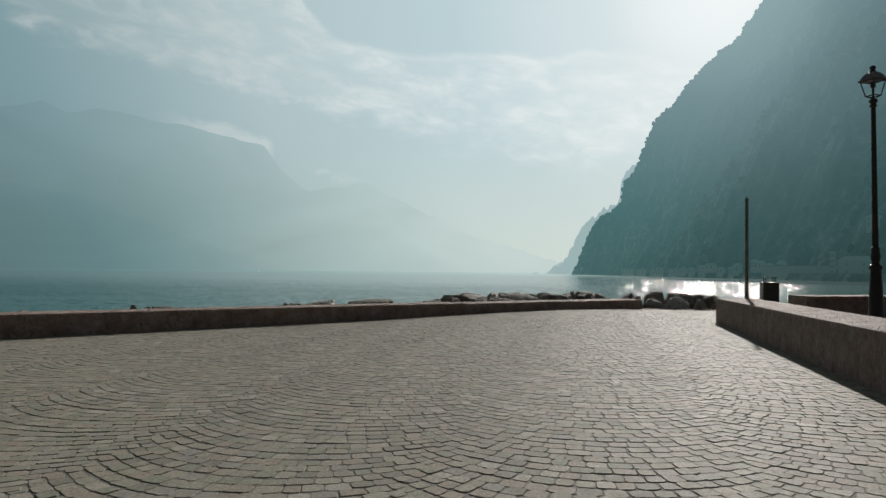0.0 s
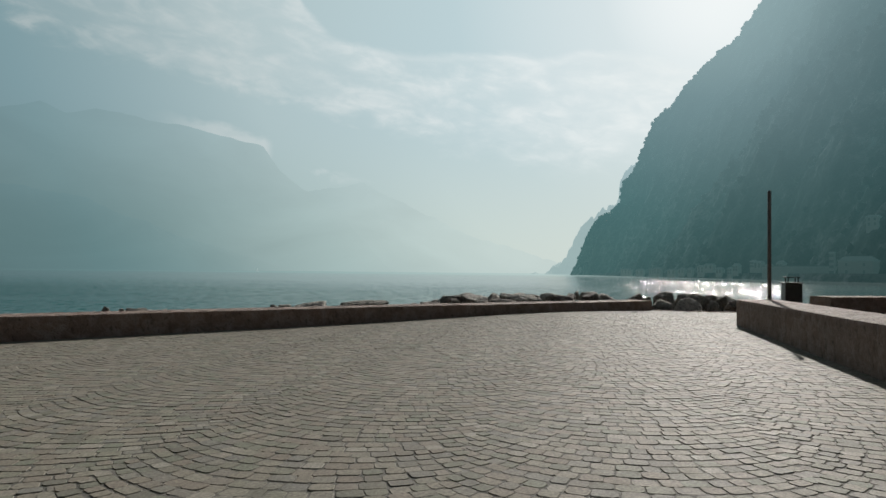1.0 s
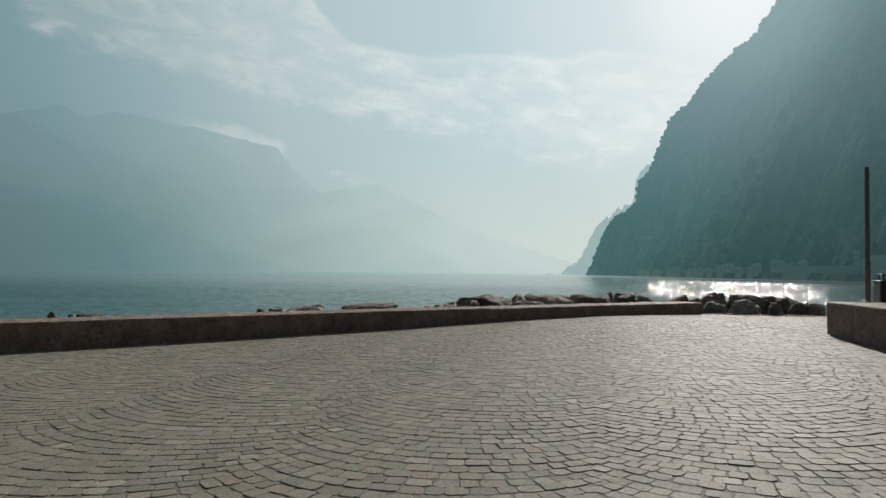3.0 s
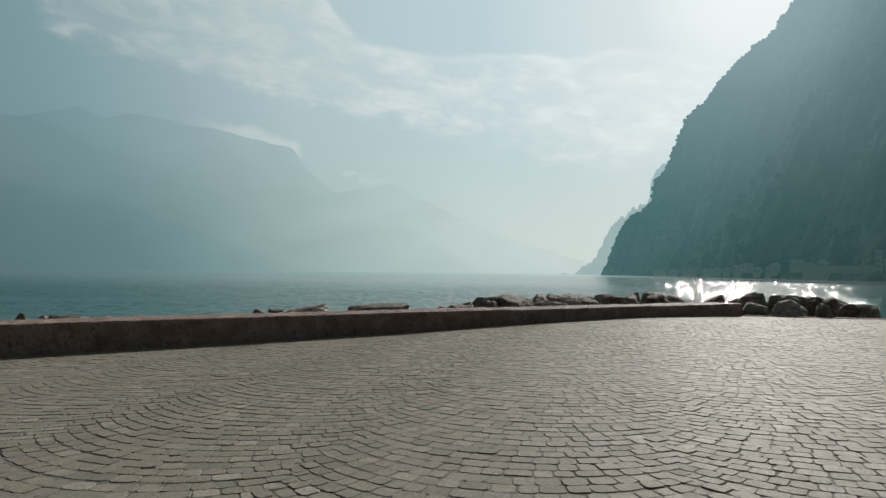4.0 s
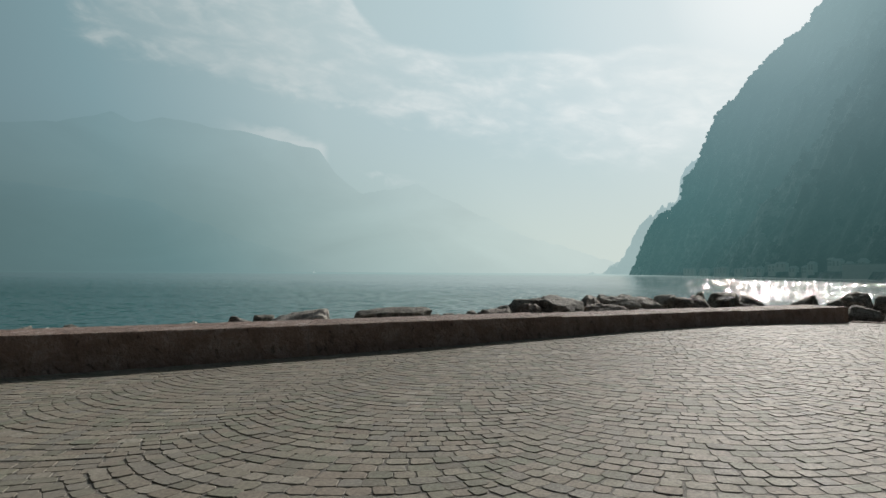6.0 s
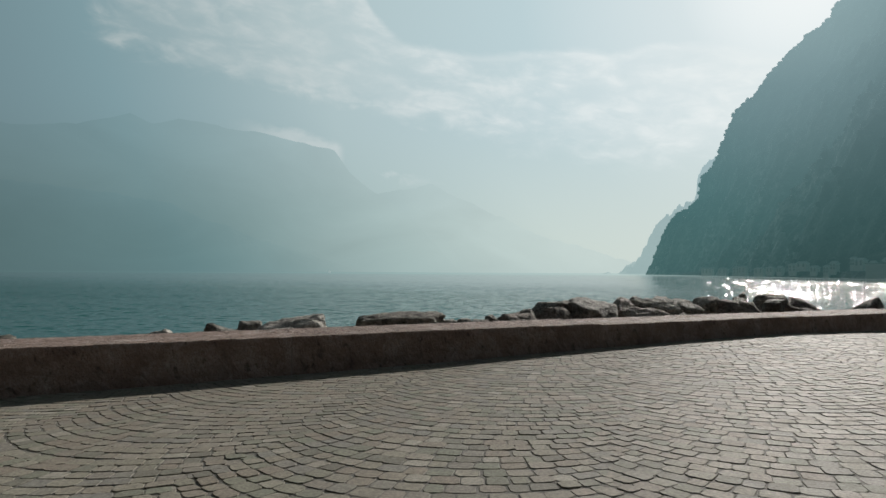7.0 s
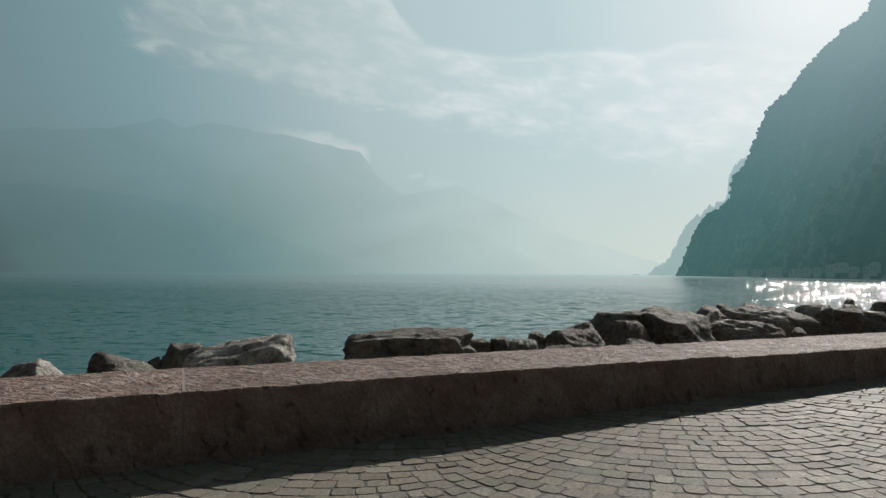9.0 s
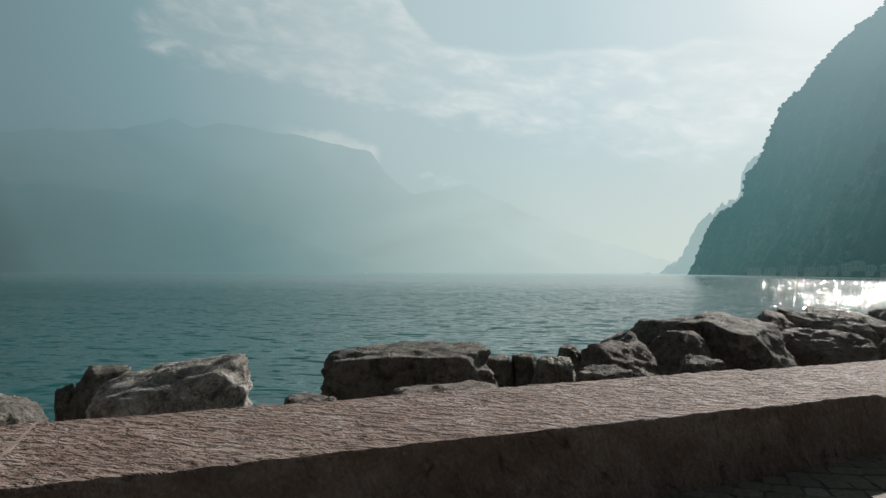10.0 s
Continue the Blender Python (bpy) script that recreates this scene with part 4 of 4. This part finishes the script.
def promontory():
    """The wooded cliff that runs out along the lake; its skyline is where it breaks off."""
    xs, ys = np.linspace(120, 900, 300), np.linspace(180, 1180, 360)

    def h(X, Y):
        rel = 5.5 * waves(X, Y, 21, 6, 0.028) + 1.6 * waves(X, Y, 8, 4, 0.2)
        line = 170 + 59 * np.clip((Y - 200) / 800, 0, 1.5) + 5 * waves(X * 0 + 3, Y, 5, 4, 0.02) + 0.35 * np.maximum(Y - 985, 0) ** 1.25
        steep = np.clip((Y - 780) / 170, 0, 1)
        line = line - 10 * steep
        ledge = 16 * np.clip((900 - Y) / 150, 0, 1)
        inland = np.maximum(X - line - ledge, 0)
        Z = cliff_profile(np.where(X - line < 0, X - line, inland + rel * 0.6))
        Z = np.where(X - line < 0, Z, Z * steep + (1 - steep) * np.maximum(1.55 * inland + 2 * rel, 0))
        Z = np.maximum(Z, np.where(X - line > 0, 0.5, -14))
        Z = np.where((X - line > 0) & (X - line < ledge), 3.5, Z)
        Z = Z + rel * np.clip((X - line - ledge) / 40, 0, 1)
        return Z + LAKE
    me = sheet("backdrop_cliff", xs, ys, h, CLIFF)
    ob = tagged(new("backdrop_cliff", me), "steep wooded cliff dropping into the lake, veiled in painted haze", "cliff", kind="structure")
    return h


cliff_h = promontory()


def ridge_height(peaks, seed, tall, base_noise):
    def h(U, V):
        top = np.interp(U, [p[0] for p in peaks], [p[1] for p in peaks])
        rel = waves(U * 60, V * 14, seed, 6, 0.5)
        crest = top + tall * 0.010 * waves(U * 60, U * 0, seed + 1, 6, 1.2)
        rise = np.sin(np.clip(V, 0, 0.7) / 0.7 * np.pi / 2) ** 1.25
        return crest * np.where(V < 0.7, rise, 1 - (V - 0.7) * 0.8) + base_noise * rel * np.sin(np.pi * np.clip(V / 0.7, 0, 1))
    return h


def skyline(name, label, mat, dist, marks, seed, depth=700, grain=16.0):
    """A range across the lake; marks are (degrees east of ahead, degrees of height)."""
    a0, a1 = marks[0][0], marks[-1][0]
    mid = radians((a0 + a1) / 2)
    half = dist * math.tan(radians((a1 - a0) / 2))
    peaks = []
    for a, e in marks:
        d = radians(a) - mid
        u = 0.5 + (dist + depth * 0.7) * math.tan(d) / (2 * half)
        peaks.append((u, (dist + depth * 0.7) / math.cos(d) * math.tan(radians(e))))
    place = (dist * math.sin(mid), dist * math.cos(mid))
    k = 1.0
    return mountain(name, label, mat, 2 * half * k, depth, place, -math.degrees(mid), ridge_height(peaks, seed, 800, grain), 320, 60)


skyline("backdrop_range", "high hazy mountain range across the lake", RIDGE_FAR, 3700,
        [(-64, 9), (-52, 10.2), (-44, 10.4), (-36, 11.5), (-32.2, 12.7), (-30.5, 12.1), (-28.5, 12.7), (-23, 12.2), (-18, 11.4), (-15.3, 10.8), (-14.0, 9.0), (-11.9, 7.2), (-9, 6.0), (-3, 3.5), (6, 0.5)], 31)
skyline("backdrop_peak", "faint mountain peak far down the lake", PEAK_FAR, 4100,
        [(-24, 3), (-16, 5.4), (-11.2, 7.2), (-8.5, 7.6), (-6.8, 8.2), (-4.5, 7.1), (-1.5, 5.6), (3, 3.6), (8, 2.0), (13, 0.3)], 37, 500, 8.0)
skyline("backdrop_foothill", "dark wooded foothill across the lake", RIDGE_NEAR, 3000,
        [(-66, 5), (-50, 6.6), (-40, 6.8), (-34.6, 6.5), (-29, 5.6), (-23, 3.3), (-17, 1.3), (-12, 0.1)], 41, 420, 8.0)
skyline("backdrop_spur", "rocky spur behind the cliff, paled by painted haze", SPUR, 1500,
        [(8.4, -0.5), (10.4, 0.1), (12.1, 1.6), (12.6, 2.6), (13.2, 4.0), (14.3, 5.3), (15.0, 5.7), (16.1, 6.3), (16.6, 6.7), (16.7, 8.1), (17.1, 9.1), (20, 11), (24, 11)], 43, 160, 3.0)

# ---- street furniture behind the raised wall ----
def street_lamp(x, y):
    root = tagged(new("street_lamp"), "tall black cast-iron lamp post with an open four-sided lantern", "street lamp")
    g = float(gz(x, y))
    root.location = (x, y, g)
    part("base", lathe([(0.195, -0.03), (0.195, 0.08), (0.17, 0.12), (0.185, 0.17), (0.165, 0.24), (0.145, 0.30), (0.14, 0.50), (0.125, 0.80), (0.108, 1.14), (0.10, 1.22), (0.125, 1.25), (0.125, 1.30), (0.085, 1.34)], 16), IRON, root, smooth=True)
    part("knuckle", lathe([(0.07, 1.30), (0.075, 1.40), (0.092, 1.47), (0.095, 1.54), (0.075, 1.60), (0.085, 1.64), (0.085, 1.68), (0.06, 1.72)], 16), IRON, root, smooth=True)
    part("shaft", lathe([(0.060, 1.68), (0.058, 2.4), (0.052, 3.4), (0.046, 4.66), (0.046, 4.72)], 16), IRON, root, smooth=True)
    part("capital", lathe([(0.046, 4.66), (0.075, 4.69), (0.05, 4.73), (0.085, 4.79), (0.085, 4.82), (0.03, 4.85)], 16), IRON, root, smooth=True)
    lantern = part("lantern", lathe([(0.02, 4.80), (0.03, 4.86), (0.022, 4.92), (0.016, 5.18), (0.03, 5.20)], 10), IRON, root, "open iron lantern cage")
    lo, hi = 0.105, 0.17
    turn = math.radians(14)
    ring_lo = [Vector((lo * math.cos(turn + math.pi / 4 + k * math.pi / 2) * 1.3, lo * math.sin(turn + math.pi / 4 + k * math.pi / 2) * 1.3, 4.91)) for k in range(4)]
    ring_hi = [Vector((hi * math.cos(turn + math.pi / 4 + k * math.pi / 2) * 1.3, hi * math.sin(turn + math.pi / 4 + k * math.pi / 2) * 1.3, 5.225)) for k in range(4)]
    for k in range(4):
        part("cage_bar", rod(ring_lo[k], ring_hi[k], 0.012, 8), IRON, lantern)
        part("lower_bar", rod(ring_lo[k], ring_lo[(k + 1) % 4], 0.012, 8), IRON, lantern)
        part("upper_bar", rod(ring_hi[k], ring_hi[(k + 1) % 4], 0.014, 8), IRON, lantern)
        part("bracket", rod((0.02, 0, 4.84) if k % 2 else (-0.02, 0, 4.84), ring_lo[k], 0.010, 8), IRON, lantern)
    roof = lathe([(0.265, 5.225), (0.27, 5.245), (0.235, 5.27), (0.19, 5.34), (0.125, 5.40), (0.07, 5.425), (0.045, 5.43)], 4)
    bmesh.ops.rotate(roof, verts=roof.verts, cent=(0, 0, 0), matrix=Matrix.Rotation(turn + math.pi / 4, 3, "Z"))
    part("roof", roof, COPPER, lantern, "dull reddish-brown lantern roof")
    part("finial", lathe([(0.03, 5.42), (0.065, 5.44), (0.035, 5.465), (0.062, 5.50), (0.055, 5.54), (0.015, 5.56)], 12), IRON, lantern, smooth=True)
    part("bulb_holder", lathe([(0.03, 5.08), (0.05, 5.10), (0.05, 5.20), (0.02, 5.21)], 12), IRON, lantern)
    return root


street_lamp(9.545, 11.24)

pole = tagged(new("pole"), "plain slender steel pole standing on the raised wall", "pole")
pole.matrix_basis = pose(7.86, 13.32, 0.515, 0, 0.5, 0)
part("shaft", lathe([(0.043, -0.02), (0.041, 1.2), (0.040, 2.38), (0.036, 2.44), (0.015, 2.45)], 16), STEEL, pole, smooth=True)
part("foot_plate", lathe([(0.085, 0.0), (0.085, 0.012), (0.055, 0.02), (0.05, 0.05)], 16), STEEL, pole)


def litter_bin(x, y, turn):
    root = tagged(new("litter_bin"), "square black metal litter bin with a raised flat lid", "litter bin")
    root.matrix_basis = pose(x, y, float(gz(x, y)), 0, 0, turn)
    part("body", box(0.37, 0.37, 0.86, (0, 0, 0.49), 0.015), BINMAT, root)
    part("plinth", box(0.31, 0.31, 0.08, (0, 0, 0.035), 0.006), BINMAT, root)
    part("rim", box(0.39, 0.39, 0.035, (0, 0, 0.925), 0.008), BINMAT, root)
    for sx in (-0.11, 0.11):
        for sy in (-0.11, 0.11):
            part("lid_post", rod((sx, sy, 0.93), (sx, sy, 1.06), 0.014, 8), BINMAT, root)
    part("lid", box(0.30, 0.30, 0.022, (0, 0, 1.065), 0.006), BINMAT, root)
    # added strip in a paler colour, painting the sunlit left side of the bin
    part("lit_side_strip", box(0.012, 0.32, 0.74, (-0.191, 0, 0.49), 0.003), STEEL, root, "strip of paler steel added as the bin's lit side")
    return root


litter_bin(9.08, 14.55, -14)


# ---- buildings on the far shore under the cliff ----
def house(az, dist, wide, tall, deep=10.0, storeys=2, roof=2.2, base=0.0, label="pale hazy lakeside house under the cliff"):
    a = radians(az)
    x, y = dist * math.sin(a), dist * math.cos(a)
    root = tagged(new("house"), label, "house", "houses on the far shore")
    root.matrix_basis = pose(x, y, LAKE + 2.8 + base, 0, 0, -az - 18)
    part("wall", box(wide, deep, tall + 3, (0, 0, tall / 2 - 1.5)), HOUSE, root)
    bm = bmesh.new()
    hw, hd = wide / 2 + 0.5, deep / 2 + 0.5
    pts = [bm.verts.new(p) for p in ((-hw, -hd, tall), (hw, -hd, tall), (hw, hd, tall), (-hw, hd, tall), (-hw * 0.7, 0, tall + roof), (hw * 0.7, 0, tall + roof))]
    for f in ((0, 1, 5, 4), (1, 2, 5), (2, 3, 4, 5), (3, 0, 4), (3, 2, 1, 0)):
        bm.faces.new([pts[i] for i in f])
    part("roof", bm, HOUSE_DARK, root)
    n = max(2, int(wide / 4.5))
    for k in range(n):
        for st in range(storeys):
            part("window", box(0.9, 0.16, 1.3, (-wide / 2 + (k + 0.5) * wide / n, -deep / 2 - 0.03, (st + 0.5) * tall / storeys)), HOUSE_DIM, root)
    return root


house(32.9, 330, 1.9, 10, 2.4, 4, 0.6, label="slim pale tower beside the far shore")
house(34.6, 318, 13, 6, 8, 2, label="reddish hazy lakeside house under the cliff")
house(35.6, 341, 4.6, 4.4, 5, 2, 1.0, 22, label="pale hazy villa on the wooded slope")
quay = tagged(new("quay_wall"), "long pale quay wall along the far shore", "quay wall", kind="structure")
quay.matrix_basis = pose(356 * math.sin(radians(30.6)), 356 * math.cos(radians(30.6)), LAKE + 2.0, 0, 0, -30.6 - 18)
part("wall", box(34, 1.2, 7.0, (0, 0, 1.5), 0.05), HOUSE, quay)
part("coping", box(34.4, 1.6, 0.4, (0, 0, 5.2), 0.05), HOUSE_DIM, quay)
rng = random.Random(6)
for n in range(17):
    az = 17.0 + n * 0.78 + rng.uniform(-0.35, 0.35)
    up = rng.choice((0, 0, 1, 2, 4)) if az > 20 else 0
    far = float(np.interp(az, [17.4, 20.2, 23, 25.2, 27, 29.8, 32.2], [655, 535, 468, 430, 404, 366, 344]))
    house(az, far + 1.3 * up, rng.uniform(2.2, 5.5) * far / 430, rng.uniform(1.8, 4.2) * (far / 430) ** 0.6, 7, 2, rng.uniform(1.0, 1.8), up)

# woods on the cliff: rough crowns, too many and too far to tell apart
rng = np.random.RandomState(77)
tx, ty = rng.uniform(190, 620, 5200), rng.uniform(230, 1010, 5200)
ty[:2200] = rng.uniform(900, 1012, 2200)
tz = cliff_h(tx, ty)
ok = tz > 6
tx, ty, tz = tx[ok], ty[ok], tz[ok]
ball = bmesh.new()
bmesh.ops.create_icosphere(ball, subdivisions=1, radius=1.0)
unit = np.array([v.co[:] for v in ball.verts])
tri = np.array([[v.index for v in f.verts] for f in ball.faces])
ball.free()
size = rng.uniform(1.2, 3.6, len(tx))
shape = unit[None] * (1 + 0.45 * rng.uniform(-1, 1, (len(tx), len(unit), 1))) * size[:, None, None] * np.array([1, 1, 1.15])
crowns = shape + np.stack([tx, ty, tz + size * 0.35], -1)[:, None]
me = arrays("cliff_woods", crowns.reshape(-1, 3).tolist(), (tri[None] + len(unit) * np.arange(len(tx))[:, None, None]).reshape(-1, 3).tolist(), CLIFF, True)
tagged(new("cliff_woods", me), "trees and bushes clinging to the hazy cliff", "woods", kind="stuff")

# a small sailing boat far out
boat = tagged(new("sailing_boat"), "tiny white sailing boat far out on the lake", "boat")
boat.matrix_basis = pose(-360, 1290, LAKE, 0, 0, 60)
# glow put into the boat's colour, so its backlit sail reads white
SAIL = haze_glow_material("white_boat_glow", [(0.3, (0.70, 0.70, 0.68)), (0.7, (0.82, 0.82, 0.80))], 0.55, (1.9, 1.6, 1.55), 0.0, (1.5, 1.4, 1.4))
hull = box(7.0, 2.0, 1.0, (0, 0, 0.3), 0.3)
for v in hull.verts:
    v.co.y *= 1 - 0.8 * max(0, v.co.x / 3.5) ** 2
part("hull", hull, SAIL, boat)
part("mast", rod((0, 0, 0.5), (0, 0, 6.2), 0.06), SAIL, boat)
bm = bmesh.new()
for yy in (0.02, 0.10):
    bm.faces.new([bm.verts.new(p) for p in ((-0.1, yy, 1.4), (-3.0, yy + 0.3, 1.5), (-0.1, yy, 6.0))])
part("sail", bm, SAIL, boat)

# ---- paving ----
STRIP, SAG_R, PITCH = 1.85, 1.40, 0.116
LAY = radians(13.5)


def setts():
    """Corner quads of the stones, laid in contrasting arcs that bulge towards the plaza."""
    rng = np.random.RandomState(17)
    cells = []
    amax = math.asin(STRIP / 2 / SAG_R)
    for k in range(-12, 8):
        for j in range(int(-12 / PITCH), int(23.5 / PITCH)):
            v0 = j * PITCH + rng.uniform(-0.008, 0.008)
            a = -amax - 0.035 + rng.uniform(-0.03, 0.0)
            while a < amax + 0.01:
                c = math.cos(min(abs(a), amax))
                length = rng.uniform(0.096, 0.154) * (0.72 + 0.28 * c)
                b = a + length / SAG_R
                cells.append((k, v0, a, min(b, amax + 0.05)))
                a = b
    return np.array(cells)


cells = setts()
rng = np.random.RandomState(23)


def corner(k, v0, a, up):
    """Plan position on the arc of a course (up = 0 its near edge, 1 its far edge)."""
    u = SAG_R * np.sin(a)
    v = v0 + SAG_R * (1 - np.cos(a))
    t = PITCH * np.cos(a) * up
    u, v = u - np.sin(a) * t, v + np.cos(a) * t
    u = u + k * STRIP + 0.705
    return u * math.cos(LAY) + v * math.sin(LAY), v * math.cos(LAY) - u * math.sin(LAY)


k_, v_, a_, b_ = cells.T
gap_a = np.where(rng.random_sample(len(cells)) < 0.08, 0.0060, rng.uniform(0.0016, 0.0040, len(cells))) / SAG_R
P = []
# a few joints washed out along lines of the paving
cx_, cy_ = corner(k_, v_, (a_ + b_) / 2, 0.5)
worn_out = np.zeros(len(cells), bool)
for x0, y0, x1, y1 in ((3.41, 5.69, 2.75, 3.95), (-1.50, 3.10, -0.98, 2.44), (-1.23, 2.57, -0.23, 2.28), (-2.71, 2.73, -2.11, 2.64), (-1.60, 1.76, -1.20, 1.39), (4.9, 5.9, 4.6, 5.1)):
    f = np.clip(((cx_ - x0) * (x1 - x0) + (cy_ - y0) * (y1 - y0)) / ((x1 - x0) ** 2 + (y1 - y0) ** 2), 0, 1)
    worn_out |= np.hypot(cx_ - x0 - f * (x1 - x0), cy_ - y0 - f * (y1 - y0)) < 0.07
near_gap = np.where(rng.random_sample(len(cells)) < 0.08, 0.11, rng.uniform(0.015, 0.070, len(cells)))
near_gap = np.where(worn_out, rng.uniform(0.06, 0.20, len(cells)), near_gap)
for a, up in ((a_ + gap_a, near_gap), (b_ - gap_a, near_gap), (b_ - gap_a, 0.988), (a_ + gap_a, 0.988)):
    x, y = corner(k_, v_, a, up)
    P.append(np.stack([x, y], -1))
P = np.stack(P, 1) + rng.uniform(-0.0065, 0.0065, (len(cells), 4, 2))
C = P.mean(1)
pier_side = (C[:, 0] - PIER_END.x) * PIER_OUT.x + (C[:, 1] - PIER_END.y) * PIER_OUT.y
keep = (C[:, 1] < front(C[:, 0]) + 0.03) & (C[:, 0] > -15) & (C[:, 1] < 19.4 - 0.49 * (C[:, 0] - 7.5))
keep &= (pier_side < 0.02) | (C[:, 1] > 13.35 + (C[:, 0] - 7.1) * -0.29)
keep &= (C[:, 0] < 13.5) & (C[:, 1] > -7.5)
P, C = P[keep], C[keep]
n = len(P)
lift = np.clip(rng.normal(0, 0.0014, n), -0.0016, 0.004) + 0.0012 * waves(C[:, 0], C[:, 1], 9, 3, 1.2)
tilt = rng.normal(0, 0.008, (n, 2))


# knock the corners off: eight points round each stone
cut = rng.uniform(0.08, 0.22, (n, 4, 1))
nxt, prv = np.roll(P, -1, 1), np.roll(P, 1, 1)
O = np.stack([P + (prv - P) * cut, P + (nxt - P) * cut], 2)
O[:, :, 0] += 0.25 * cut * (C[:, None] - P) * 0.3
O = O.reshape(n, 8, 2) + rng.uniform(-0.002, 0.002, (n, 8, 2))


def ring(inset, z):
    q = C[:, None] + (O - C[:, None]) * (1 - inset / 0.055)
    h = gz(q[..., 0], q[..., 1]) + (lift[:, None] + ((q - C[:, None]) * tilt[:, None]).sum(-1) if z > -0.02 else 0) + z
    return np.concatenate([q, h[..., None]], -1)


V = np.concatenate([ring(0.0, -0.030), ring(0.0002, -0.0024), ring(0.0024, 0.0)], 1)
F = [(k, (k + 1) % 8, 8 + (k + 1) % 8, 8 + k) for k in range(8)] + [(8 + k, 8 + (k + 1) % 8, 16 + (k + 1) % 8, 16 + k) for k in range(8)]
F = np.array(F + [(16, 17, 18, 19), (16, 19, 20, 23), (20, 21, 22, 23)])
near = (np.abs(C[:, 0] + 0.2) < 0.95) & (np.abs(C[:, 1] - 11.9) < 0.95)
rest = np.nonzero(~near)[0]
Vr = V[rest].reshape(-1, 3)
Fr = (F[None] + 24 * np.arange(len(rest))[:, None, None]).reshape(-1, 4)
pavement = tagged(new("pavement"), "worn porphyry setts laid in wide fan arcs over the plaza", "paving", kind="structure")
field = new("sett_field", quads("sett_field", Vr, Fr, COBBLE))
field.parent = pavement
tagged(field, kind="stuff")
for i in np.nonzero(near)[0]:
    ob = new("sett", quads("sett", V[i] - np.append(C[i], 0), F, COBBLE))
    ob.parent = pavement
    ob.location = (C[i][0], C[i][1], 0)
